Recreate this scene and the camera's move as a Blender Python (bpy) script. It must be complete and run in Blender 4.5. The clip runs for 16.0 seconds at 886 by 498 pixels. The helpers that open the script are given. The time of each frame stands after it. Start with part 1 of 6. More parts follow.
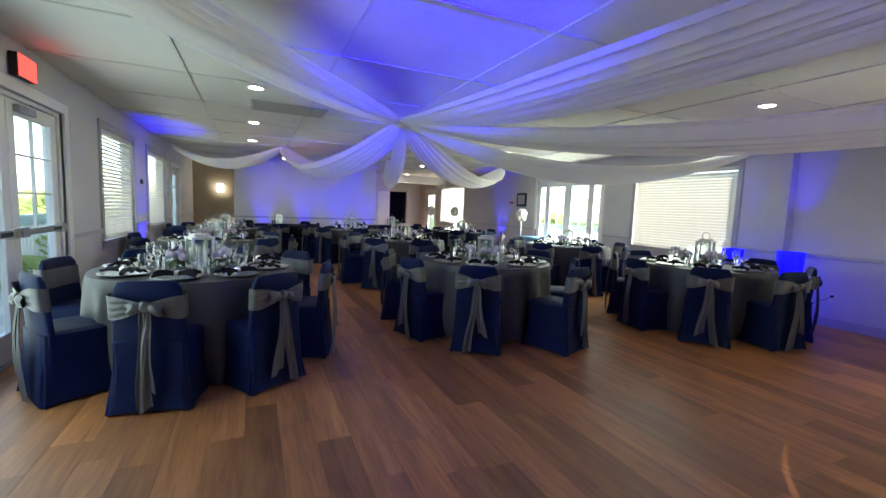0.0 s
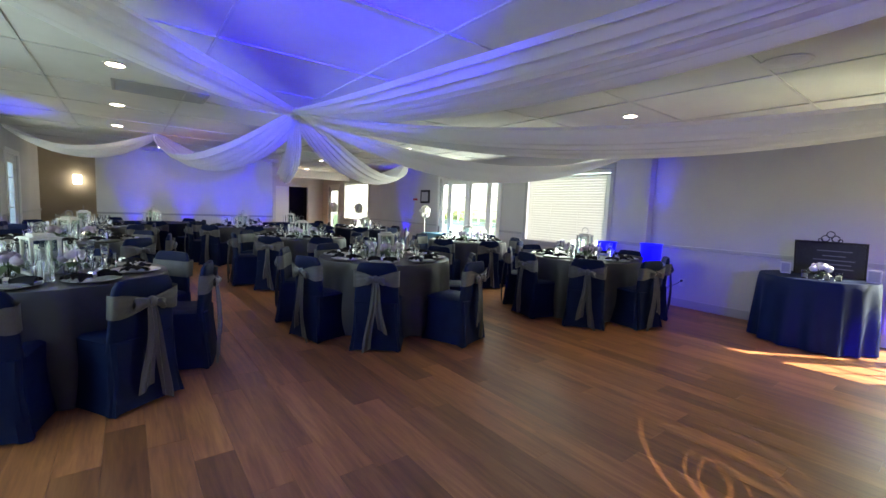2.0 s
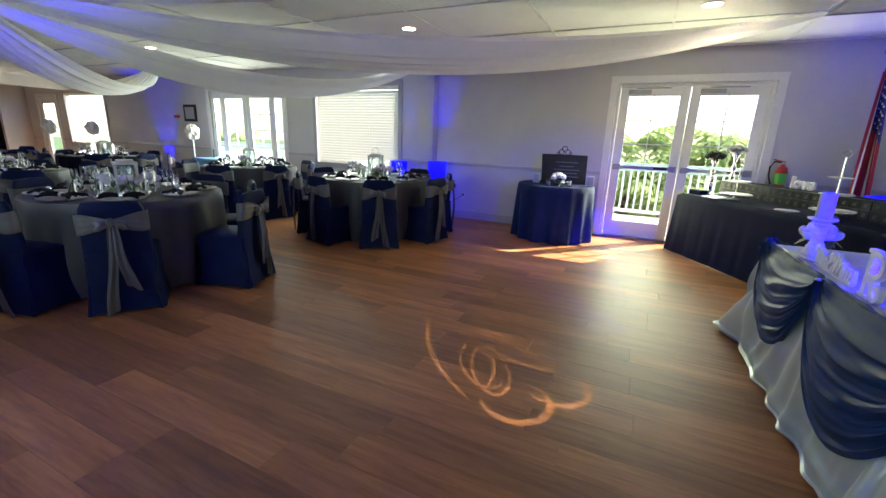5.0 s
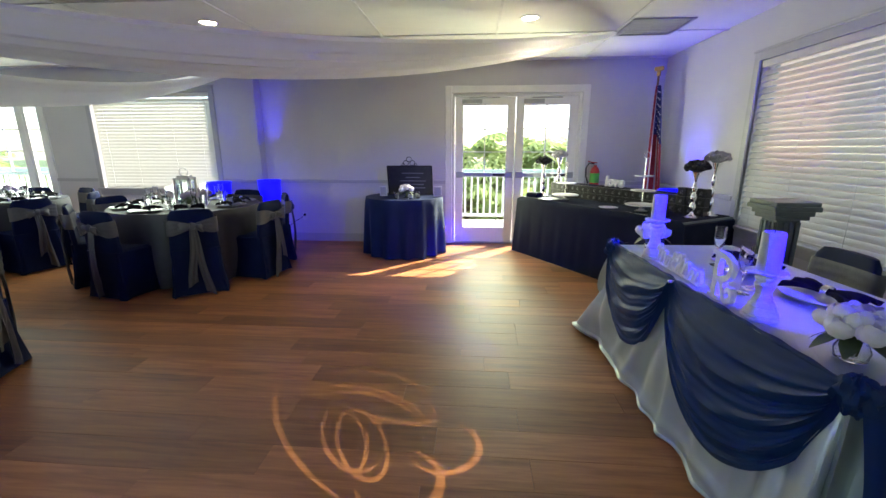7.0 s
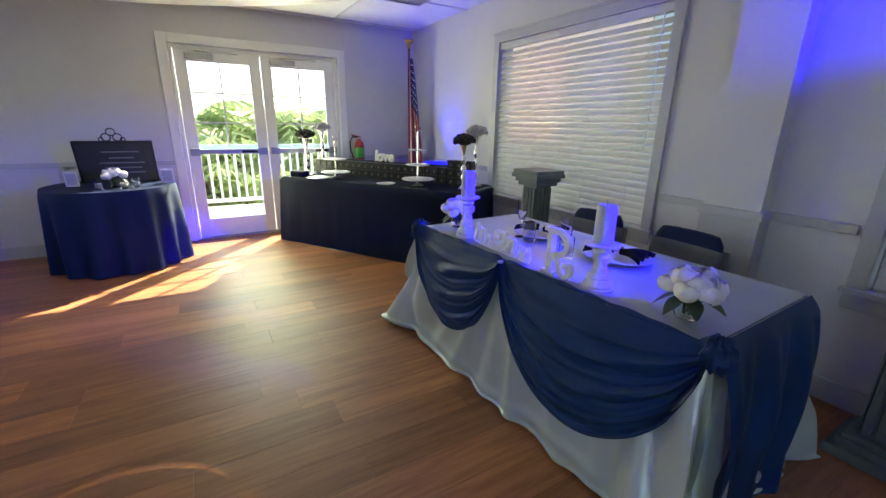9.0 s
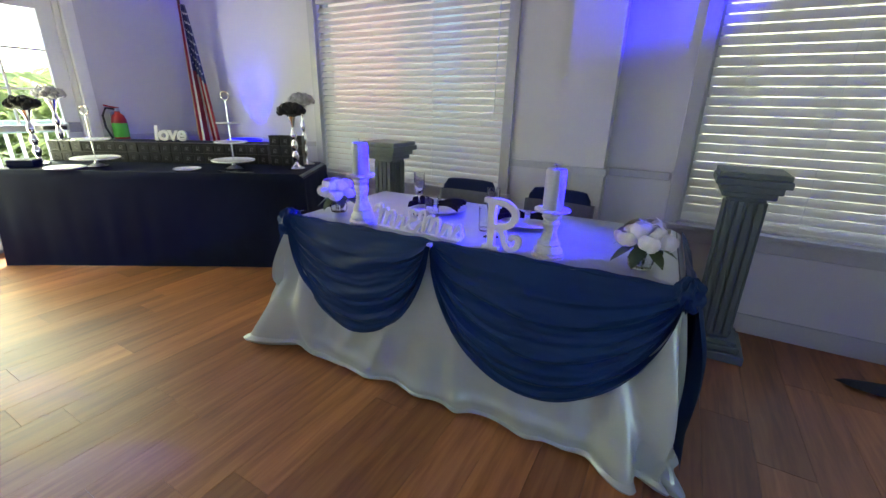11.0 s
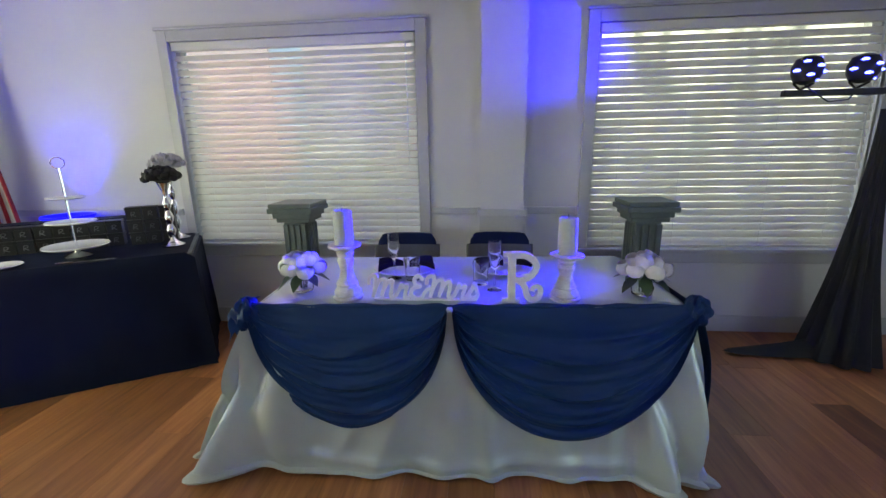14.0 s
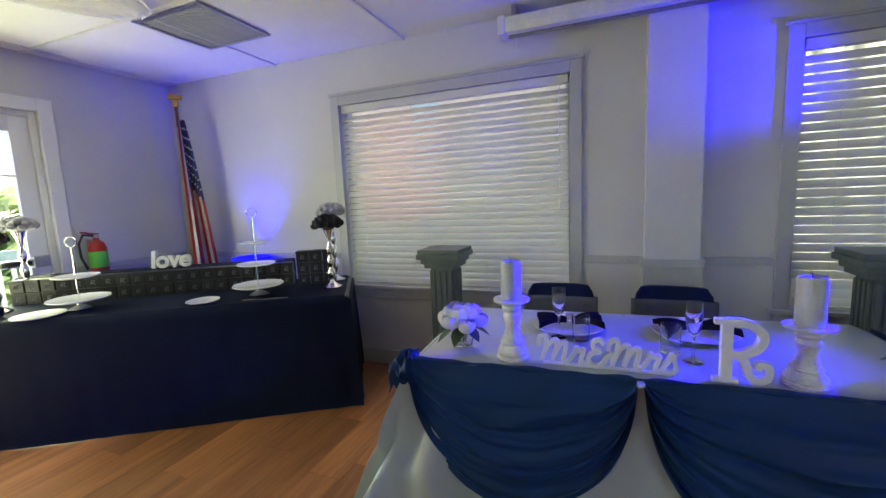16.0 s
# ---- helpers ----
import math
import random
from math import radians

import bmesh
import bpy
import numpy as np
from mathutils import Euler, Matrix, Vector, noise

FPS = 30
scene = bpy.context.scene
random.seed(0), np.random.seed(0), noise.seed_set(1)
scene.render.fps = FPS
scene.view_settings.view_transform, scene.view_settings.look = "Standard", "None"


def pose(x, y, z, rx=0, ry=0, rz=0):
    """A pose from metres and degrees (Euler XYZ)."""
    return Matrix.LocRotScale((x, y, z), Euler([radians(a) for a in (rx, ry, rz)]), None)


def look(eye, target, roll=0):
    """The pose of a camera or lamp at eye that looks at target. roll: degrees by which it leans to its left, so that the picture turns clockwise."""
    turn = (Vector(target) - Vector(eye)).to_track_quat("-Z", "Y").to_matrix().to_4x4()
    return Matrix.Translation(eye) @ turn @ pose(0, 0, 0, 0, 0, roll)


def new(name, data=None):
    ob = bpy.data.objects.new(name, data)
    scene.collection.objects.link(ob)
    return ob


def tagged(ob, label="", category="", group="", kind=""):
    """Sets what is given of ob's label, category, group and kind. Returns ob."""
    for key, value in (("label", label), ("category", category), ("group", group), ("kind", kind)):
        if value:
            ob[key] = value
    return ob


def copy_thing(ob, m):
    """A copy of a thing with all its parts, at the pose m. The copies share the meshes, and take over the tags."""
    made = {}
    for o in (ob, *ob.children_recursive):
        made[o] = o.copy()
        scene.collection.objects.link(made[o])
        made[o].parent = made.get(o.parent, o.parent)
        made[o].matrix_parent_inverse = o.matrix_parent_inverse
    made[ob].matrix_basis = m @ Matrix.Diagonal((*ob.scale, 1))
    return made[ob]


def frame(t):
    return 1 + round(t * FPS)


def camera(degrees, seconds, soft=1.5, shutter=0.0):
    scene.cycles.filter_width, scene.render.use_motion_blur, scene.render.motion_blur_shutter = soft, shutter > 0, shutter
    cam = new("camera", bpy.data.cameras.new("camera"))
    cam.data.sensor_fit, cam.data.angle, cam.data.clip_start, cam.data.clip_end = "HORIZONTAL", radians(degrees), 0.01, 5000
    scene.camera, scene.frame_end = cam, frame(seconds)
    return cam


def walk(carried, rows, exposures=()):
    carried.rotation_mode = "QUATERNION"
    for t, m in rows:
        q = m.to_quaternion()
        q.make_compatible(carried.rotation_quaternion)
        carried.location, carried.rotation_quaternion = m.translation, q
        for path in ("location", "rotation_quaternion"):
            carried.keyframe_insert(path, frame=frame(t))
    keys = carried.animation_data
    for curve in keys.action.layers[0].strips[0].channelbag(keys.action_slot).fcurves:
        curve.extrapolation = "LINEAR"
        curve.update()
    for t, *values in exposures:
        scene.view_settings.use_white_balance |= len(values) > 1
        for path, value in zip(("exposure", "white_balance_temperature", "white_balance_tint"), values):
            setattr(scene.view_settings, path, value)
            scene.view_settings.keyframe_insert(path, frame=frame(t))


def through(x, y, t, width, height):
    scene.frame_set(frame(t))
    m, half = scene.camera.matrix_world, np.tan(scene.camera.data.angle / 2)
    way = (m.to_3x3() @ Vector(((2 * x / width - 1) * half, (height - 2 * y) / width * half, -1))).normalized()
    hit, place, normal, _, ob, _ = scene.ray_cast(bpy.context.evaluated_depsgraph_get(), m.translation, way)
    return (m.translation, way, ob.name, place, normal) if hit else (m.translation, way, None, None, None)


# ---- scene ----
cam = camera(94.3, 16.0)
PATH = [
    (0, (0.531, 0.036, 1.352), (1.364, 1.844, 1.159), 2.2),
    (0.5, (0.543, 0.028, 1.36), (1.464, 1.793, 1.175), 2.3),
    (1, (0.56, 0.011, 1.366), (1.567, 1.73, 1.187), 2.4),
    (1.5, (0.584, 0.003, 1.364), (1.687, 1.662, 1.184), 2.4),
    (2, (0.608, -0.012, 1.354), (1.822, 1.566, 1.163), 2.4),
    (2.5, (0.642, -0.02, 1.357), (1.972, 1.456, 1.127), 2.2),
    (3, (0.696, -0.04, 1.357), (2.141, 1.308, 1.052), 2.3),
    (3.5, (0.74, -0.075, 1.339), (2.277, 1.143, 0.946), 2.4),
    (4, (0.761, -0.089, 1.335), (2.371, 0.995, 0.852), 2.4),
    (6.5, (1.147, 0.113, 1.392), (3.061, 0.474, 0.937), 0.2),
    (7, (1.301, 0.117, 1.391), (3.239, 0.267, 0.918), 0.0),
    (7.5, (1.479, 0.165, 1.378), (3.41, 0.027, 0.875), 0.0),
    (8, (1.596, 0.215, 1.368), (3.474, -0.208, 0.827), 0.6),
    (8.5, (1.724, 0.241, 1.363), (3.513, -0.458, 0.805), 0.7),
    (9, (1.857, 0.318, 1.377), (3.508, -0.65, 0.796), 1.0),
    (9.5, (2.012, 0.465, 1.384), (3.476, -0.754, 0.776), 0.3),
    (10, (2.157, 0.529, 1.354), (3.428, -0.881, 0.724), 1.8),
    (12.5, (2.95, 0.527, 1.295), (3.378, -1.303, 0.61), -1.9),
    (13, (3.081, 0.551, 1.325), (3.337, -1.32, 0.665), -1.5),
    (13.5, (3.166, 0.606, 1.349), (3.352, -1.297, 0.764), -1.5),
    (14, (3.188, 0.639, 1.364), (3.373, -1.296, 0.893), -1.1),
    (14.5, (3.192, 0.644, 1.38), (3.412, -1.306, 0.991), -1.2),
    (15, (3.226, 0.651, 1.391), (3.531, -1.296, 1.052), -1.3),
    (15.5, (3.291, 0.64, 1.413), (3.728, -1.286, 1.098), -1.6),
    (16, (3.418, 0.529, 1.379), (4.153, -1.314, 1.129), -2.5),
]
EXPOSURES = [(0.0, 2.35), (9.5, 2.35), (12.0, 2.68), (13.6, 2.62), (14.6, 2.42), (16.0, 2.34)]
walk(cam, [(t, look(eye, target, roll)) for t, eye, target, roll in PATH], EXPOSURES)

# ---- light ----
SUN_ELEV, SUN_AZ = radians(39), radians(132)  # sun stands outside the east doors, to the south-east
world = bpy.data.worlds.new("sky")
scene.world = world
world.use_nodes = True
wn = world.node_tree.nodes
sky = wn.new("ShaderNodeTexSky")
sky.sky_type, sky.sun_disc = "NISHITA", False
sky.sun_elevation, sky.sun_rotation = SUN_ELEV, SUN_AZ
world.node_tree.links.new(sky.outputs[0], wn["Background"].inputs[0])
wn["Background"].inputs[1].default_value = 0.15

sun = bpy.data.lights.new("sun", "SUN")
sun.energy, sun.angle, sun.color = 5.0, radians(0.6), (1.0, 0.93, 0.82)
new("sun", sun).matrix_world = look((10, -3.0, 3.5), (10 - 0.74, -3.0 + 0.673, 3.5 - 0.81))


INDOOR = 0.68  # strength of the indoor lights against the daylight outside


def area_lamp(name, at, to, sx, sy, watts, color):
    d = bpy.data.lights.new(name, "AREA")
    d.spread = radians(172)
    d.shape, d.size, d.size_y, d.energy, d.color = "RECTANGLE", sx, sy, watts * INDOOR, color
    ob = new(name, d)
    ob.matrix_world = look(at, to)
    return ob


def spot_lamp(name, at, to, watts, color, angle, blend=0.6, size=0.03):
    d = bpy.data.lights.new(name, "SPOT")
    d.energy, d.color, d.spot_size, d.spot_blend, d.shadow_soft_size = watts * INDOOR, color, radians(angle), blend, size
    ob = new(name, d)
    ob.matrix_world = look(at, to)
    return ob


XW = 7.41
BLUE = (0.008, 0.0, 1.0)
DAY = (0.86, 1.0, 0.80)
# daylight through the openings: glazed doors from inside the frame, blinds lit from behind
area_lamp("window_light", (-1.10, 3.62, 1.15), (5, 3.6, 1.0), 3.5, 1.7, 13, (0.78, 1.0, 0.92))
area_lamp("window_light", (7.28, -0.44, 1.15), (0, -0.2, 1.5), 1.5, 1.7, 17, (0.94, 1.0, 0.58))
area_lamp("window_light", (7.28, 7.92, 1.2), (0, 7.9, 1.4), 2.0, 1.8, 17, DAY)
area_lamp("window_light", (XW - 0.10, 4.98, 1.50), (0, 4.98, 1.5), 1.8, 1.3, 11, DAY)
area_lamp("window_light", (-1.08, 8.50, 1.50), (5, 8.5, 1.0), 3.6, 1.2, 4.5, DAY)
# added lamps behind the slats; W1's small pink and bluish ones tint patches
for bx, by, tx_, ty_, w_, h_, zc, watts, col in ((4.54, -2.472, 4.54, 0, 1.72, 1.40, 1.415, 0.46, (1.0, 0.92, 0.86)), (4.92, -2.468, 4.92, 0, 0.70, 0.80, 1.65, 0.60, (1.0, 0.40, 0.36)), (4.22, -2.468, 4.22, 0, 0.34, 0.75, 1.70, 0.07, (0.62, 0.60, 1.0)), (1.53, -2.472, 1.53, 0, 1.70, 1.44, 1.395, 0.05, (1.0, 0.96, 0.88)),
                                                 (XW + 0.072, 4.985, 0, 4.985, 1.82, 1.34, 1.50, 0.5, (1.0, 1.0, 0.72)), (-1.282, 7.30, 0, 7.30, 1.44, 1.34, 1.50, 2.6, (0.95, 1.0, 0.85)),
                                                 (-1.282, 9.80, 0, 9.80, 1.54, 1.28, 1.53, 2.6, (0.95, 1.0, 0.85)), (XW + 0.072, 14.3, 0, 14.3, 1.94, 1.29, 1.525, 16, (1.0, 0.98, 0.78))):
    area_lamp("sky_light", (bx, by, zc), (tx_, ty_, zc), w_, h_, watts, col)
# blue uplights and effect lights
spot_lamp("uplight_beam", (6.33, -2.25, 0.95), (6.35, -2.34, 2.5), 20, BLUE, 95, 1.0)
spot_lamp("uplight_beam", (7.15, 3.10, 0.99), (7.38, 3.14, 2.4), 26, BLUE, 38, 0.9)
spot_lamp("uplight_beam", (7.15, 3.82, 0.96), (7.38, 3.74, 2.4), 9, BLUE, 40, 0.9)
spot_lamp("uplight_beam", (-1.05, 8.52, 0.12), (-1.16, 8.52, 2.5), 80, BLUE, 50)
for bx in (0.75, 1.9, 2.9, 3.85):
    spot_lamp("uplight_beam", (bx, 13.02, 0.12), (bx, 13.26, 2.3), 45, BLUE, 40)
spot_lamp("uplight_beam", (7.20, 10.75, 0.12), (7.36, 10.75, 2.5), 60, BLUE, 46)
spot_lamp("effect_beam", (1.50, -1.90, 1.75), (3.74, -0.92, 1.04), 700, BLUE, 10, 0.6, 0.02)
spot_lamp("effect_beam", (1.50, -1.90, 1.75), (2.83, -0.97, 1.04), 420, BLUE, 15, 0.6, 0.02)
spot_lamp("effect_beam", (1.50, -1.90, 1.75), (3.42, -0.98, 0.98), 170, BLUE, 40, 0.6, 0.02)
spot_lamp("effect_beam", (1.61, -1.99, 1.74), (2.91, -2.31, 2.06), 100, BLUE, 46, 1.0, 0.05)
spot_lamp("effect_beam", (1.10, -1.84, 1.86), (1.85, 3.5, 2.58), 2000, BLUE, 27, 1.0, 0.05)
spot_lamp("effect_beam", (1.15, -1.84, 1.86), (4.4, 2.6, 2.45), 45, (0.12, 0.06, 1.0), 40, 1.0, 0.05)
# two orange spots added to tint the ceiling drapes, no fixture behind them
spot_lamp("effect_beam", (1.9, 12.4, 1.0), (1.2, 9.3, 2.5), 26, (1.0, 0.45, 0.12), 40, 1.0, 0.05)
spot_lamp("effect_beam", (-0.9, 1.9, 2.0), (0.5, 3.0, 2.45), 4, (1.0, 0.5, 0.15), 45, 1.0, 0.05)


def monogram_projector(at, watts, loops):
    """A gobo light: a spot whose lens shows bright loops; each loop is an ellipse on the floor (x, y, half lengths, turn, line, arc middle, arc width)."""
    ob = spot_lamp("monogram_projector", at, (at[0], at[1], 0), watts, (1.0, 0.90, 0.72), 150, 0.05, 0.0)
    ob.matrix_world = Matrix.Translation(at)
    ob.data.use_nodes = True
    n, l = ob.data.node_tree.nodes, ob.data.node_tree.links

    def m(op, a, b=None, c=None):
        q = n.new("ShaderNodeMath")
        q.operation = op
        for k, v in enumerate((a, b, c)):
            if v is None:
                continue
            if isinstance(v, (int, float)):
                q.inputs[k].default_value = v
            else:
                l.new(v, q.inputs[k])
        return q.outputs[0]

    sep = n.new("ShaderNodeSeparateXYZ")
    l.new(n.new("ShaderNodeTexCoord").outputs["Normal"], sep.inputs[0])
    down = m("MULTIPLY", sep.outputs[2], -1.0 / at[2])
    px = m("ADD", m("DIVIDE", sep.outputs[0], down), at[0])
    py = m("ADD", m("DIVIDE", sep.outputs[1], down), at[1])
    total = None
    for cx, cy, ra, rb, turn, line, mid, wide in loops:
        ct, sn_ = math.cos(radians(turn)), math.sin(radians(turn))
        dx, dy = m("SUBTRACT", px, cx), m("SUBTRACT", py, cy)
        u = m("DIVIDE", m("ADD", m("MULTIPLY", dx, ct), m("MULTIPLY", dy, sn_)), ra)
        v = m("DIVIDE", m("SUBTRACT", m("MULTIPLY", dy, ct), m("MULTIPLY", dx, sn_)), rb)
        r = m("SQRT", m("ADD", m("MULTIPLY", u, u), m("MULTIPLY", v, v)))
        ang = m("COSINE", m("SUBTRACT", m("ARCTAN2", v, u), radians(mid)))
        open_ = m("MAXIMUM", m("MULTIPLY", m("SUBTRACT", ang, math.cos(radians(wide))), 1 / (1 - math.cos(radians(wide)))), 0.0)
        swell = m("MULTIPLY", m("SQRT", open_), line)
        band_ = m("SUBTRACT", swell, m("ABSOLUTE", m("SUBTRACT", r, 1.0)))
        mask = m("MINIMUM", m("MAXIMUM", m("MULTIPLY", band_, 3.0 / line), 0.0), 1.0)
        total = mask if total is None else m("MAXIMUM", total, mask)
    em = n["Emission"]
    l.new(total, em.inputs["Strength"])


# the projected initials: two nested rings, a flattened loop and three long flourishes
monogram_projector((1.50, -1.80, 1.60), 200, [
    (3.88, -0.04, 1.402, 1.402, 0, 0.013, 126, 26), (3.153, 0.80, 0.496, 0.496, 0, 0.035, -14, 48),
    (2.876, 0.856, 0.59, 0.59, 0, 0.026, -20, 52), (2.926, 0.807, 0.481, 0.481, 0, 0.032, -14, 44),
    (3.24, 0.40, 0.105, 0.085, 0, 0.14, -110, 95), (3.60, 0.45, 0.448, 0.448, 0, 0.035, 172, 32),
    (3.06, 0.705, 0.275, 0.150, 28, 0.085, 110, 100), (3.00, 0.650, 0.262, 0.110, 28, 0.10, 90, 150), (3.00, 0.650, 0.262, 0.110, 28, 0.10, -90, 150),
    (2.865, 1.018, 0.417, 0.417, 0, 0.036, -68, 36), (3.0, 0.248, 0.174, 0.174, 0, 0.12, 240, 112), (2.77, 0.424, 0.183, 0.183, 0, 0.15, -130, 125)])

# ---- materials ----
def surface(name, c1, c2=None, rough=0.5, metal=0.0, scale=6.0, bump=0.1, fine=60.0, spec=0.5, stretch=(1, 1, 1), vary=0.0, sheen=0.0, rough_var=0.1):
    """Noise-driven colour between c1 and c2 with two scales of grain, roughness variation and bump, in metres."""
    m = bpy.data.materials.new(name)
    m.use_nodes = True
    n, l = m.node_tree.nodes, m.node_tree.links
    b = n["Principled BSDF"]
    c2 = c2 or tuple(v * 0.8 for v in c1)
    co = n.new("ShaderNodeTexCoord")
    mp = n.new("ShaderNodeMapping")
    mp.inputs["Scale"].default_value = stretch
    l.new(co.outputs["Object"], mp.inputs[0])
    big, small = n.new("ShaderNodeTexNoise"), n.new("ShaderNodeTexNoise")
    big.inputs["Scale"].default_value, big.inputs["Detail"].default_value = scale, 4
    small.inputs["Scale"].default_value, small.inputs["Detail"].default_value = fine, 3
    for t in (big, small):
        l.new(mp.outputs[0], t.inputs["Vector"])
    add = n.new("ShaderNodeMath")
    add.operation = "MULTIPLY_ADD"
    add.inputs[1].default_value, add.inputs[2].default_value = 0.4, 0.0
    l.new(small.outputs[0], add.inputs[0])
    mad = n.new("ShaderNodeMath")
    mad.operation = "MULTIPLY_ADD"
    mad.inputs[1].default_value = 0.6
    l.new(big.outputs[0], mad.inputs[0])
    l.new(add.outputs[0], mad.inputs[2])
    ramp = n.new("ShaderNodeMapRange")
    ramp.inputs[1].default_value, ramp.inputs[2].default_value = 0.35, 0.65
    l.new(mad.outputs[0], ramp.inputs[0])
    mix = n.new("ShaderNodeMix")
    mix.data_type = "RGBA"
    mix.inputs[6].default_value, mix.inputs[7].default_value = (*c1, 1), (*c2, 1)
    l.new(ramp.outputs[0], mix.inputs[0])
    out = mix.outputs[2]
    if vary:
        info = n.new("ShaderNodeObjectInfo")
        hsv = n.new("ShaderNodeHueSaturation")
        mr = n.new("ShaderNodeMapRange")
        mr.inputs[3].default_value, mr.inputs[4].default_value = 1 - vary, 1 + vary
        l.new(info.outputs["Random"], mr.inputs[0])
        l.new(mr.outputs[0], hsv.inputs["Value"])
        l.new(out, hsv.inputs["Color"])
        out = hsv.outputs[0]
    l.new(out, b.inputs["Base Color"])
    rr = n.new("ShaderNodeMapRange")
    rr.inputs[3].default_value, rr.inputs[4].default_value = max(0.02, rough - rough_var), min(1, rough + rough_var)
    l.new(big.outputs[0], rr.inputs[0])
    l.new(rr.outputs[0], b.inputs["Roughness"])
    b.inputs["Metallic"].default_value = metal
    b.inputs["Specular IOR Level"].default_value = spec
    b.inputs["Sheen Weight"].default_value = sheen
    if bump:
        bp = n.new("ShaderNodeBump")
        bp.inputs["Strength"].default_value, bp.inputs["Distance"].default_value = bump, 0.01
        l.new(mad.outputs[0], bp.inputs["Height"])
        l.new(bp.outputs[0], b.inputs["Normal"])
    return m


def thin_cloth(name, color, clear, through):
    """Sheer or translucent sheet: diffuse, translucent and see-through parts."""
    m = surface(name, color, tuple(v * 0.93 for v in color), 0.8, bump=0.05, fine=300)
    n, l = m.node_tree.nodes, m.node_tree.links
    tr, tp, m1, m2 = (n.new(k) for k in ("ShaderNodeBsdfTranslucent", "ShaderNodeBsdfTransparent", "ShaderNodeMixShader", "ShaderNodeMixShader"))
    tr.inputs[0].default_value = (*color, 1)
    m1.inputs[0].default_value, m2.inputs[0].default_value = through, clear
    l.new(n["Principled BSDF"].outputs[0], m1.inputs[1])
    l.new(tr.outputs[0], m1.inputs[2])
    l.new(m1.outputs[0], m2.inputs[1])
    l.new(tp.outputs[0], m2.inputs[2])
    l.new(m2.outputs[0], n["Material Output"].inputs[0])
    return m


def glow(name, color, strength):
    m = bpy.data.materials.new(name)
    m.use_nodes = True
    b = m.node_tree.nodes["Principled BSDF"]
    b.inputs["Base Color"].default_value = (*color, 1)
    b.inputs["Emission Color"].default_value = (*color, 1)
    b.inputs["Emission Strength"].default_value = strength
    return m


def glass_mat(name, color, rough=0.02):
    m = bpy.data.materials.new(name)
    m.use_nodes = True
    b = m.node_tree.nodes["Principled BSDF"]
    b.inputs["Base Color"].default_value = (*color, 1)
    b.inputs["Roughness"].default_value, b.inputs["IOR"].default_value = rough, 1.45
    b.inputs["Transmission Weight"].default_value = 1.0
    return m


def pane_mat(name):
    """Window glass: a clear sheet with a faint mirror."""
    m = bpy.data.materials.new(name)
    m.use_nodes = True
    n, l = m.node_tree.nodes, m.node_tree.links
    tp, gl, mx = n.new("ShaderNodeBsdfTransparent"), n.new("ShaderNodeBsdfGlossy"), n.new("ShaderNodeMixShader")
    tp.inputs[0].default_value, gl.inputs["Roughness"].default_value, mx.inputs[0].default_value = (0.93, 0.97, 0.95, 1), 0.03, 0.07
    l.new(tp.outputs[0], mx.inputs[1])
    l.new(gl.outputs[0], mx.inputs[2])
    l.new(mx.outputs[0], n["Material Output"].inputs[0])
    return m


